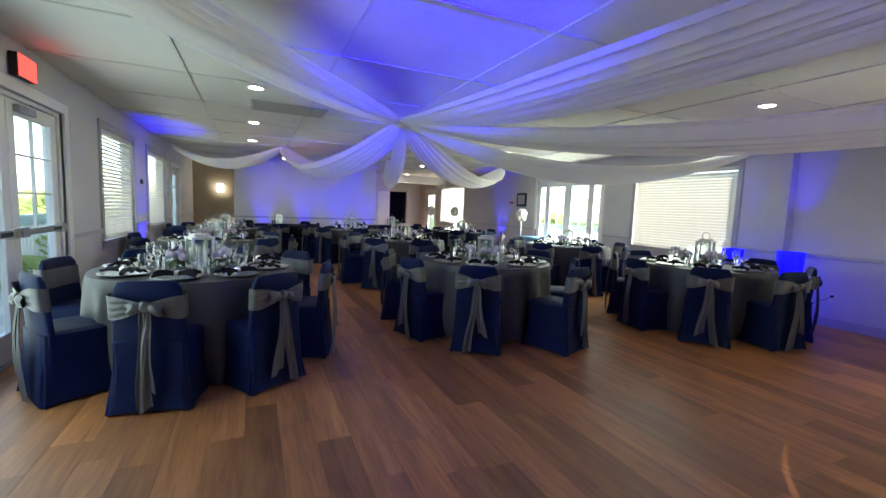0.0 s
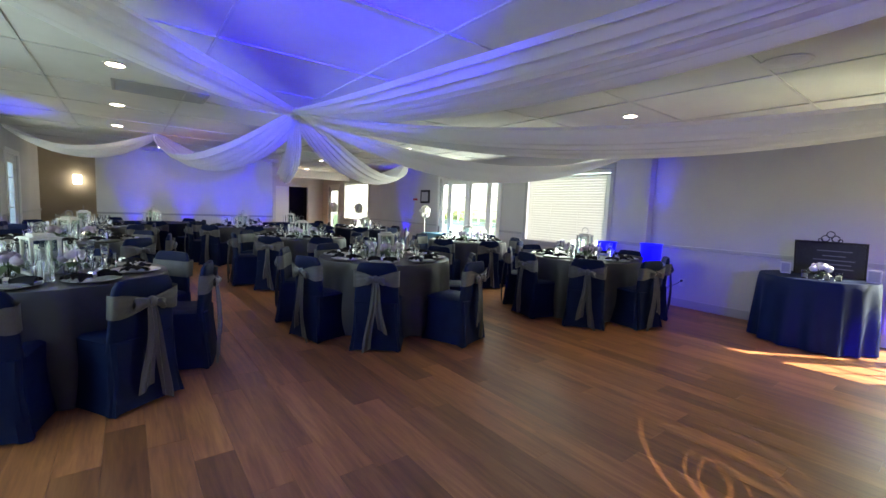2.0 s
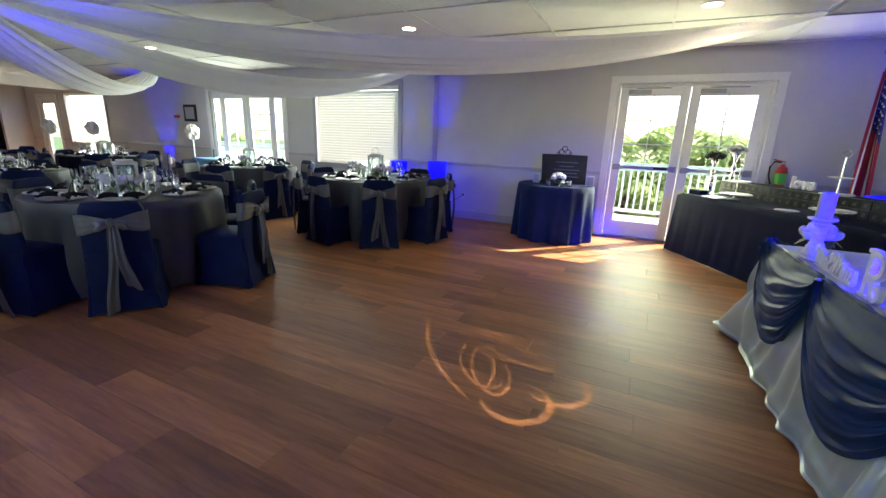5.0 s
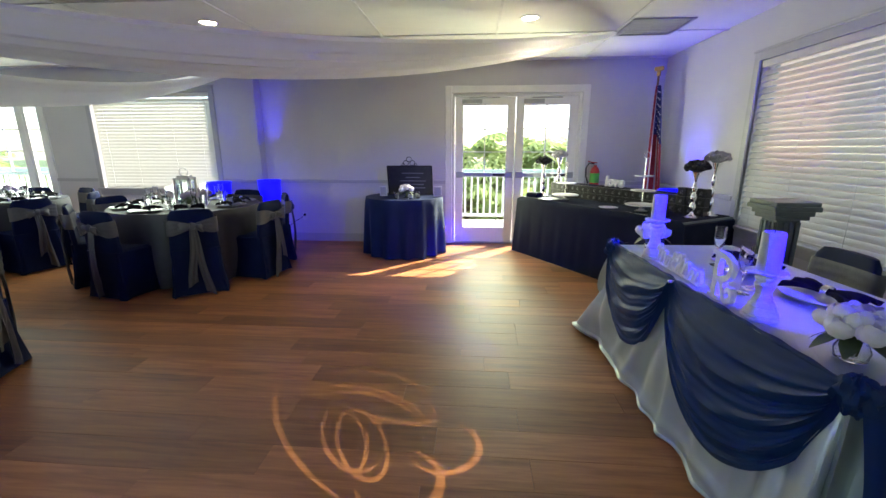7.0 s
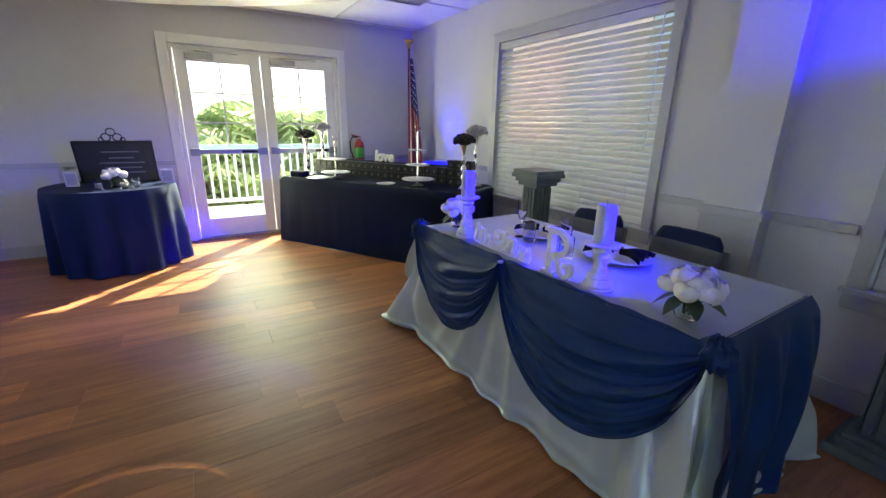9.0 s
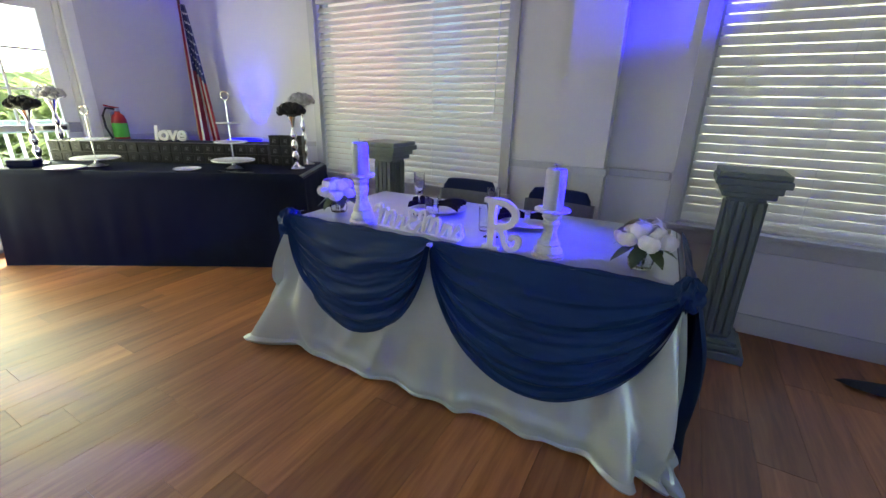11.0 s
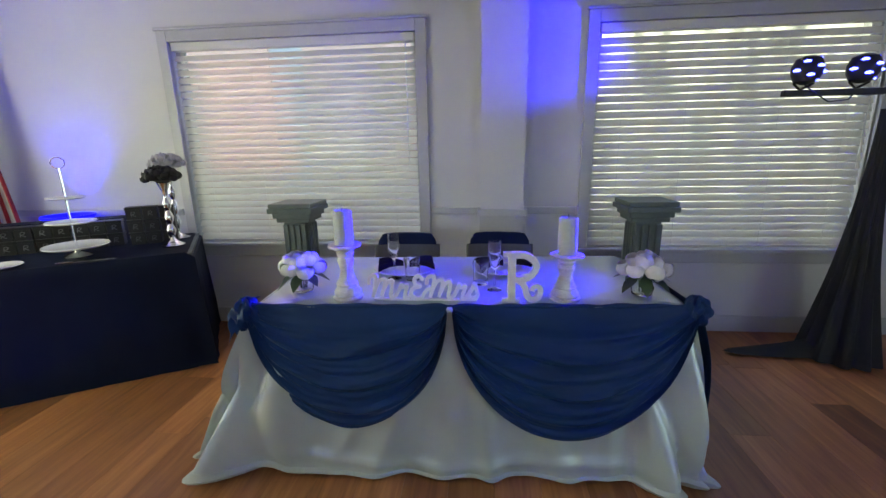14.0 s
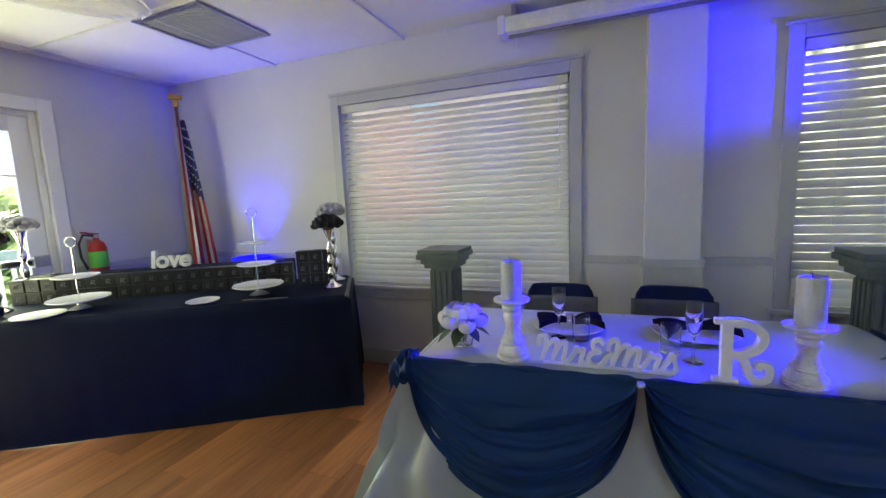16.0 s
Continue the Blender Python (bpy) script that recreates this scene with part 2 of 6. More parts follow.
def plank_mat(name, island):
    """Brown laminate: long grain, knots and a tone of its own for each plank."""
    m = bpy.data.materials.new(name)
    m.use_nodes = True
    n, l = m.node_tree.nodes, m.node_tree.links
    b = n["Principled BSDF"]
    co, mp = n.new("ShaderNodeTexCoord"), n.new("ShaderNodeMapping")
    rnd = n.new("ShaderNodeNewGeometry").outputs["Random Per Island"] if island else n.new("ShaderNodeObjectInfo").outputs["Random"]
    l.new(co.outputs["Object"], mp.inputs[0])
    mp.inputs["Scale"].default_value = (14, 1.1, 14)
    sh = n.new("ShaderNodeMath")
    sh.operation = "MULTIPLY"
    sh.inputs[1].default_value = 57.0
    l.new(rnd, sh.inputs[0])
    comb = n.new("ShaderNodeCombineXYZ")
    for k in range(3):
        l.new(sh.outputs[0], comb.inputs[k])
    l.new(comb.outputs[0], mp.inputs["Location"])
    grain, cloud = n.new("ShaderNodeTexNoise"), n.new("ShaderNodeTexNoise")
    grain.inputs["Scale"].default_value, grain.inputs["Detail"].default_value, grain.inputs["Distortion"].default_value = 3.0, 6, 0.6
    cloud.inputs["Scale"].default_value = 0.7
    l.new(mp.outputs[0], grain.inputs["Vector"])
    l.new(mp.outputs[0], cloud.inputs["Vector"])
    ramp = n.new("ShaderNodeValToRGB")
    ramp.color_ramp.elements[0].position, ramp.color_ramp.elements[0].color = 0.30, (0.175, 0.066, 0.021, 1)
    ramp.color_ramp.elements[1].position, ramp.color_ramp.elements[1].color = 0.74, (0.45, 0.205, 0.073, 1)
    e = ramp.color_ramp.elements.new(0.5)
    e.color = (0.315, 0.126, 0.042, 1)
    av = n.new("ShaderNodeMath")
    av.operation = "MULTIPLY_ADD"
    av.inputs[1].default_value = 0.55
    half = n.new("ShaderNodeMath")
    half.operation = "MULTIPLY"
    half.inputs[1].default_value = 0.45
    l.new(cloud.outputs[0], half.inputs[0])
    l.new(grain.outputs[0], av.inputs[0])
    l.new(half.outputs[0], av.inputs[2])
    l.new(av.outputs[0], ramp.inputs[0])
    hsv, mr = n.new("ShaderNodeHueSaturation"), n.new("ShaderNodeMapRange")
    mr.inputs[3].default_value, mr.inputs[4].default_value = 0.72, 1.34
    l.new(rnd, mr.inputs[0])
    l.new(mr.outputs[0], hsv.inputs["Value"])
    l.new(ramp.outputs[0], hsv.inputs["Color"])
    l.new(hsv.outputs[0], b.inputs["Base Color"])
    rr = n.new("ShaderNodeMapRange")
    rr.inputs[3].default_value, rr.inputs[4].default_value = 0.36, 0.54
    l.new(grain.outputs[0], rr.inputs[0])
    l.new(rr.outputs[0], b.inputs["Roughness"])
    bp = n.new("ShaderNodeBump")
    bp.inputs["Strength"].default_value, bp.inputs["Distance"].default_value = 0.12, 0.003
    l.new(grain.outputs[0], bp.inputs["Height"])
    l.new(bp.outputs[0], b.inputs["Normal"])
    return m


WALL = surface("wall_paint", (0.60, 0.59, 0.60), (0.55, 0.54, 0.56), 0.7, scale=1.5, bump=0.06, fine=140)
WHITE_WALL = surface("white_wall_paint", (0.78, 0.77, 0.76), (0.72, 0.71, 0.71), 0.7, scale=1.2, bump=0.05, fine=140)
TRIM = surface("trim_paint", (0.46, 0.46, 0.47), (0.41, 0.41, 0.43), 0.4, scale=3, bump=0.05)
DOOR_WHITE = surface("door_paint", (0.80, 0.80, 0.79), (0.74, 0.74, 0.74), 0.35, scale=3, bump=0.04)
CEIL = surface("ceiling_tile", (0.76, 0.76, 0.73), (0.70, 0.70, 0.67), 0.85, scale=2.5, bump=0.25, fine=220)
TBAR = surface("ceiling_grid_paint", (0.72, 0.72, 0.70), None, 0.5, bump=0.02)
PLANK, PLANKS = plank_mat("laminate_plank", False), plank_mat("laminate_planks", True)
GROUT = surface("subfloor", (0.08, 0.035, 0.016), None, 0.8)
SLAT = thin_cloth("blind_slat", (0.82, 0.81, 0.77), 0.0, 0.26)
SHEER = thin_cloth("sheer_voile", (0.95, 0.95, 0.96), 0.04, 0.50)
NAVY = surface("navy_spandex", (0.0022, 0.010, 0.058), (0.0014, 0.006, 0.040), 0.6, scale=5, bump=0.08, fine=400, spec=0.15)
NAVY_CLOTH = surface("navy_chiffon", (0.008, 0.038, 0.130), (0.005, 0.023, 0.085), 0.5, scale=4, bump=0.12, fine=500, spec=0.2)
NAVY_DARK = surface("dark_navy_polyester", (0.0055, 0.010, 0.032), (0.004, 0.007, 0.022), 0.65, scale=4, bump=0.1, fine=500, spec=0.12)
SILVER = surface("silver_satin", (0.46, 0.53, 0.51), (0.40, 0.465, 0.45), 0.34, metal=0.22, scale=6, bump=0.05, fine=260, spec=0.8, rough_var=0.03)
GREY_CLOTH = surface("grey_linen_cloth", (0.068, 0.070, 0.080), (0.045, 0.047, 0.055), 0.48, metal=0.05, scale=4, bump=0.12, fine=350)
SASH = surface("grey_sash_satin", (0.125, 0.125, 0.135), (0.085, 0.085, 0.095), 0.40, metal=0.15, scale=9, bump=0.2, fine=200, stretch=(1, 1, 0.3), vary=0.15)
BLACK = surface("black_cloth", (0.010, 0.010, 0.013), (0.006, 0.006, 0.008), 0.75, scale=5, bump=0.2, fine=250)
NAPKIN = surface("black_napkin", (0.010, 0.010, 0.015), (0.006, 0.006, 0.010), 0.85, scale=8, bump=0.2, fine=300, spec=0.15)
CHINA = surface("white_china", (0.80, 0.80, 0.80), (0.76, 0.76, 0.77), 0.2, scale=3, bump=0.0)
PLATE_SILVER = surface("silver_charger", (0.55, 0.55, 0.57), (0.45, 0.45, 0.48), 0.3, metal=0.6, scale=12, bump=0.05)
CHROME = surface("polished_chrome", (0.82, 0.82, 0.84), (0.74, 0.74, 0.77), 0.12, metal=1.0, scale=10, bump=0.02, rough_var=0.05)
STEEL = surface("brushed_steel", (0.45, 0.45, 0.46), (0.35, 0.35, 0.36), 0.35, metal=0.9, scale=10, bump=0.05)
DISTRESSED = surface("distressed_white_wood", (0.74, 0.73, 0.70), (0.50, 0.48, 0.45), 0.6, scale=14, bump=0.35, fine=90, stretch=(1, 1, 2))
WAX = surface("white_wax", (0.46, 0.47, 0.48), (0.40, 0.41, 0.42), 0.5, scale=6, bump=0.05)
PETAL = surface("white_petal", (0.82, 0.80, 0.76), (0.72, 0.70, 0.64), 0.6, scale=20, bump=0.1, vary=0.06)
PETAL_GREY = surface("silver_petal", (0.42, 0.41, 0.44), (0.32, 0.31, 0.34), 0.7, scale=25, bump=0.2, vary=0.1)
PETAL_BLACK = surface("black_petal", (0.020, 0.019, 0.024), (0.010, 0.010, 0.012), 0.7, scale=25, bump=0.2, vary=0.2)
PETAL_LILAC = surface("lilac_petal", (0.55, 0.48, 0.62), (0.44, 0.36, 0.52), 0.6, scale=25, bump=0.15, vary=0.1)
LEAF = surface("dark_leaf", (0.055, 0.095, 0.040), (0.035, 0.060, 0.025), 0.5, scale=20, bump=0.2, vary=0.2)
PALM = thin_cloth("palm_leaf", (0.36, 0.44, 0.15), 0.0, 0.5)
BARK = surface("palm_bark", (0.22, 0.17, 0.12), (0.12, 0.09, 0.06), 0.9, scale=12, bump=0.5)
LETTER = surface("white_letter_paint", (0.80, 0.79, 0.76), (0.74, 0.73, 0.71), 0.5, scale=15, bump=0.1)
GREY_WOOD = surface("grey_painted_wood", (0.105, 0.132, 0.130), (0.08, 0.10, 0.10), 0.55, scale=8, bump=0.15, stretch=(1, 1, 0.3))
BLACK_METAL = surface("black_metal", (0.018, 0.018, 0.02), None, 0.4, metal=0.3, scale=9, bump=0.05)
BOX_BLACK = surface("black_gift_box", (0.014, 0.014, 0.016), (0.010, 0.010, 0.012), 0.45, scale=9, bump=0.05)
SLATE = surface("chalkboard", (0.022, 0.023, 0.026), (0.04, 0.04, 0.043), 0.7, scale=6, bump=0.05)
CHALK = surface("chalk", (0.22, 0.22, 0.23), None, 0.9, bump=0.0)
RED_PAINT = surface("red_enamel", (0.42, 0.018, 0.015), (0.34, 0.012, 0.012), 0.3, scale=8, bump=0.02)
GREEN_LABEL = surface("green_label", (0.10, 0.52, 0.06), None, 0.5, bump=0.0)
FLAG_RED = surface("flag_red", (0.42, 0.022, 0.03), (0.34, 0.015, 0.02), 0.55, scale=9, bump=0.1)
FLAG_WHITE = surface("flag_white", (0.74, 0.72, 0.68), None, 0.55, scale=9, bump=0.1)
FLAG_BLUE = surface("flag_blue", (0.018, 0.028, 0.13), None, 0.55, scale=9, bump=0.1)
GOLD = surface("gold_fringe", (0.55, 0.36, 0.10), (0.42, 0.26, 0.06), 0.4, metal=0.7, scale=30, bump=0.3)
POLE_WOOD = surface("dark_pole_wood", (0.16, 0.07, 0.03), None, 0.35, scale=9, bump=0.1)
PLASTIC_WHITE = surface("white_plastic", (0.75, 0.75, 0.74), None, 0.4, scale=9, bump=0.0)
PLASTIC_BLACK = surface("black_plastic", (0.012, 0.012, 0.013), None, 0.35, scale=9, bump=0.0)
DECK = surface("deck_board", (0.62, 0.58, 0.52), (0.48, 0.44, 0.39), 0.8, scale=4, bump=0.2, vary=0.15)
RAIL_TEAL = surface("teal_rail_paint", (0.36, 0.50, 0.46), (0.30, 0.43, 0.40), 0.5, scale=4, bump=0.05)
LAWN = surface("grass_ground", (0.09, 0.13, 0.04), (0.05, 0.08, 0.025), 0.9, scale=2, bump=0.6, fine=25)
BRICKS = surface("pink_stucco", (0.70, 0.46, 0.38), (0.62, 0.40, 0.33), 0.8, scale=2, bump=0.2)
GLASS = glass_mat("drinking_glass", (0.97, 0.98, 0.99))
PANE = pane_mat("window_glass")
LAMP_GLOW = glow("lamp_glow", (1.0, 0.80, 0.55), 14.0)
BLUE_GLOW = glow("blue_lens_glow", (0.03, 0.04, 1.0), 9.0)
# the uplights' blue on the can shells, put in as emission
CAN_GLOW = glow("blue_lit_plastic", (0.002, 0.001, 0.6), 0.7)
RED_GLOW = glow("exit_sign_glow", (1.0, 0.05, 0.04), 0.6)
SCONCE_GLOW = glow("sconce_glow", (1.0, 0.92, 0.72), 3.0)
LIGHT_BLUE_CLOTH = surface("light_blue_cloth", (0.10, 0.25, 0.42), (0.07, 0.19, 0.33), 0.6, scale=6, bump=0.15)
# darkness of the unlit room, put into a near-black wall colour
DARK_VOID = surface("unlit_room_shade", (0.03, 0.03, 0.03), None, 0.9, bump=0.02)


# ---- mesh helpers ----
def part(name, bm, material, parent=None, label="", smooth=True):
    me = bpy.data.meshes.new(name)
    bmesh.ops.recalc_face_normals(bm, faces=bm.faces)
    bm.to_mesh(me)
    bm.free()
    for p in me.polygons:
        p.use_smooth = smooth
    if smooth:
        me.set_sharp_from_angle(angle=radians(38))
    me.materials.append(material)
    ob = new(name, me)
    ob.parent = parent
    return tagged(ob, label)


def thing(name, m, label, category, group="", kind=""):
    ob = new(name)
    ob.empty_display_size = 0.1
    ob.matrix_world = m
    return tagged(ob, label, category, group, kind)


def box(bm, x0, x1, y0, y1, z0, z1, bevel=0.0):
    vs = [bm.verts.new(p) for p in ((x0, y0, z0), (x1, y0, z0), (x1, y1, z0), (x0, y1, z0), (x0, y0, z1), (x1, y0, z1), (x1, y1, z1), (x0, y1, z1))]
    fs = [bm.faces.new([vs[k] for k in q]) for q in ((3, 2, 1, 0), (4, 5, 6, 7), (0, 1, 5, 4), (1, 2, 6, 5), (2, 3, 7, 6), (3, 0, 4, 7))]
    if bevel:
        es = list({e for f in fs for e in f.edges})
        bmesh.ops.bevel(bm, geom=es, offset=bevel, segments=2, affect="EDGES", profile=0.5)
    return bm


def boxes(*rows, bevel=0.0):
    bm = bmesh.new()
    for r in rows:
        box(bm, *r, bevel=bevel)
    return bm


def lathe(profile, seg=24, bm=None, at=(0, 0, 0), sx=1.0, sy=1.0):
    bm = bm or bmesh.new()
    rings = []
    for r, z in profile:
        rings.append([bm.verts.new((at[0] + sx * r * math.cos(2 * math.pi * k / seg), at[1] + sy * r * math.sin(2 * math.pi * k / seg), at[2] + z)) for k in range(seg)])
    for a, b in zip(rings, rings[1:]):
        for k in range(seg):
            bm.faces.new((a[k], a[(k + 1) % seg], b[(k + 1) % seg], b[k]))
    bm.faces.new(rings[0][::-1])
    bm.faces.new(rings[-1])
    return bm


def tube(points, r, seg=8, bm=None):
    bm = bm or bmesh.new()
    pts = [Vector(p) for p in points]
    rings = []
    for i, p in enumerate(pts):
        d = (pts[min(i + 1, len(pts) - 1)] - pts[max(i - 1, 0)]).normalized()
        a = d.orthogonal().normalized() if abs(d.z) > 0.95 else d.cross(Vector((0, 0, 1))).normalized()
        b = d.cross(a)
        rr = r[i] if isinstance(r, (list, tuple)) else r
        rings.append([bm.verts.new(p + rr * (math.cos(2 * math.pi * k / seg) * a + math.sin(2 * math.pi * k / seg) * b)) for k in range(seg)])
    for a, b in zip(rings, rings[1:]):
        for k in range(seg):
            bm.faces.new((a[k], a[(k + 1) % seg], b[(k + 1) % seg], b[k]))
    bm.faces.new(rings[0][::-1])
    bm.faces.new(rings[-1])
    return bm


def sheet(fn, nu, nv, bm=None, closed=False):
    """A grid surface from fn(u, v), both 0 to 1."""
    bm = bm or bmesh.new()
    cols = nu if closed else nu + 1
    g = [[bm.verts.new(fn(i / nu, j / nv)) for j in range(nv + 1)] for i in range(cols)]
    for i in range(nu):
        for j in range(nv):
            a, b = g[i], g[(i + 1) % cols]
            bm.faces.new((a[j], b[j], b[j + 1], a[j + 1]))
    return bm


def thick(bm, d):
    bmesh.ops.recalc_face_normals(bm, faces=bm.faces)
    bmesh.ops.solidify(bm, geom=list(bm.faces), thickness=d)
    return bm


def structure(name, bm, material, label, category):
    return tagged(part(name, bm, material, smooth=False), label, category, kind="structure")


# ---- the hall ----
XL, XR, YN, YF, ZC = -1.21, 7.41, -2.40, 13.30, 2.565
YE = 17.6  # the end of the passage beside the white wall
T = 0.16


def wall_with_openings(axis, at, out, lo, hi, openings, top=ZC + 0.1):
    """Wall in the plane axis = at, thick towards out, between lo and hi, with openings (a, b, z0, z1) cut through."""
    bm = bmesh.new()
    p0, p1 = sorted((at, at + out * T))
    cuts = sorted(openings)
    pos = lo
    rows = []
    for a, b, z0, z1 in cuts:
        rows.append((pos, a, 0, top))
        if z0 > 0.03:
            rows.append((a, b, 0, z0))
        rows.append((a, b, z1, top))
        pos = b
    rows.append((pos, hi, 0, top))
    for a, b, z0, z1 in rows:
        if axis == "x":
            box(bm, p0, p1, a, b, z0, z1)
        else:
            box(bm, a, b, p0, p1, z0, z1)
    return bm


W1, W2 = (3.64, 5.44, 0.68, 2.15), (0.64, 2.42, 0.64, 2.15)          # windows behind the head table
RD1, RW, RD2, RW2, RD3 = (-1.34, 0.46, 0.0, 2.15), (4.04, 5.93, 0.80, 2.20), (6.80, 9.05, 0.0, 2.18), (13.3, 15.3, 0.85, 2.2), (15.9, 16.9, 0.0, 2.1)
LD, LW1, LW2, LD2 = (1.77, 5.45, 0.0, 2.15), (6.55, 8.05, 0.80, 2.20), (9.0, 10.6, 0.86, 2.20), (11.3, 12.4, 0.0, 2.1)
structure("wall_south", wall_with_openings("y", YN, -1, XL - T, XR + T, [W1, W2]), WALL, "light grey painted wall behind the head table", "wall")
structure("wall_east", wall_with_openings("x", XR, 1, YN, YE, [RD1, RW, RD2, RW2, RD3]), WALL, "light grey painted wall with glazed doors", "wall")
structure("wall_west", wall_with_openings("x", XL, -1, YN, YE, [LD, LW1, LW2, LD2]), WALL, "light grey painted wall with blinds and glazed door", "wall")
structure("wall_white_partition", boxes((0.0, 4.15, YF, YF + T, 0, ZC)), WHITE_WALL, "white partition wall washed with blue light", "wall")
structure("wall_end", wall_with_openings("y", YE, 1, XL - T, XR + T, [(5.95, 6.75, 0, 2.05)]), WALL, "cream painted end wall with a dark doorway", "wall")
structure("wall_dark_room", boxes((5.4, 7.4, YE + 2.2, YE + 2.3, 0, ZC), (5.4, 5.5, YE + T, YE + 2.2, 0, ZC), (7.3, 7.4, YE + T, YE + 2.2, 0, ZC)), DARK_VOID, "unlit room behind the open doorway", "wall")
structure("soffit", boxes((4.15, XR, 14.9, 15.1, 2.28, ZC)), WALL, "painted drop beam at the passage ceiling", "beam")
bm = boxes((-1.21, 0.0, 15.0, 15.12, 0, ZC))
structure("wall_nook", bm, surface("tan_paint", (0.42, 0.36, 0.27), (0.38, 0.32, 0.24), 0.7, scale=2, bump=0.05), "tan wall of the nook beside the partition", "wall")

# pilasters
structure("pilaster_south", boxes((2.89, 3.19, YN, YN + 0.11, 0, ZC)), WALL, "painted pilaster lit blue", "pilaster")
structure("pilaster_east", boxes((XR - 0.17, XR, 3.26, 3.56, 0, ZC)), WALL, "painted pilaster lit blue", "pilaster")

# ceiling: slab, lay-in tiles with recessed joints and a thin grid, one mesh
bm = boxes((XL - T, XR + T, YN - T, YE + 2.4, ZC + 0.03, ZC + 0.2))
tx, ty = 0.61, 1.22
x = 6.05 - tx * 12
while x < XR:
    y = -1.3 - ty
    while y < YE:
        a0, a1, b0, b1 = max(x, XL), min(x + tx * 2, XR), max(y, YN), min(y + ty, YE)
        if a1 - a0 > 0.05 and b1 - b0 > 0.05:
            box(bm, a0 + 0.008, a1 - 0.008, b0 + 0.008, b1 - 0.008, ZC + random.uniform(-0.001, 0.002), ZC + 0.031)
        y += ty
    x += tx * 2
structure("ceiling", bm, CEIL, "white lay-in tile ceiling with thin joints", "ceiling")
bm = bmesh.new()
x = 6.05 - tx * 12
while x < XR:
    if x > XL + 0.05:
        box(bm, x - 0.011, x + 0.011, YN, YE, ZC - 0.010, ZC + 0.005)
    x += tx * 2
y = -1.3
while y < YE:
    box(bm, XL, XR, y - 0.011, y + 0.011, ZC - 0.0095, ZC + 0.0055)
    y += ty
structure("ceiling_trim", bm, TBAR, "thin white ceiling grid bars", "ceiling grid")

# skirting and chair rail, cut at the openings
def runs(lo, hi, gaps):
    pos, out = lo, []
    for a, b in sorted(gaps):
        if a > pos:
            out.append((pos, a))
        pos = max(pos, b)
    if hi > pos:
        out.append((pos, hi))
    return out


def grow(o, d=0.09):
    return (o[0] - d, o[1] + d)


def band(name, z0, z1, depth, label, low):
    bm = bmesh.new()
    pick = (lambda os: [grow(o) for o in os if o[2] < 0.1]) if low else (lambda os: [grow(o) for o in os])
    for a, b in runs(YN, YE, pick([RD1, RW, RD2, RW2, RD3]) + [(3.26, 3.56)]):
        box(bm, XR - depth, XR, a, b, z0, z1, 0.004)
    for a, b in runs(YN, YE, pick([LD, LW1, LW2, LD2])):
        box(bm, XL, XL + depth, a, b, z0, z1, 0.004)
    for a, b in runs(XL + depth, XR - depth, ([] if low else [grow(W1), grow(W2)]) + [(2.89, 3.19)]):
        box(bm, a, b, YN, YN + depth, z0, z1, 0.004)
    box(bm, 0.0, 4.15, YF - depth, YF, z0, z1, 0.004)
    box(bm, 2.89 - depth, 3.19 + depth, YN, YN + 0.11 + depth, z0, z1, 0.004)
    box(bm, XR - 0.17 - depth, XR, 3.26 - depth, 3.56 + depth, z0, z1, 0.004)
    structure(name, bm, TRIM, label, "trim")


band("baseboard", 0.0, 0.125, 0.016, "grey painted skirting board", True)
band("trim_chair_rail", 0.895, 0.945, 0.024, "grey painted chair rail moulding", False)
bm = boxes((2.89 - 0.01, 3.19 + 0.01, YN, YN + 0.12, 0.125, 0.895))
structure("trim_pilaster_base", bm, TRIM, "grey pilaster base panel", "trim")

# ---- openings ----
def frame_m(axis, at, out, a):
    """Local frame of an opening: x along the wall, y outwards, z up, origin on the inner wall face."""
    if axis == "y":
        return pose(a, at, 0, 0, 0, 180 if out < 0 else 0)
    return pose(at, a, 0, 0, 0, -90 if out > 0 else 90)


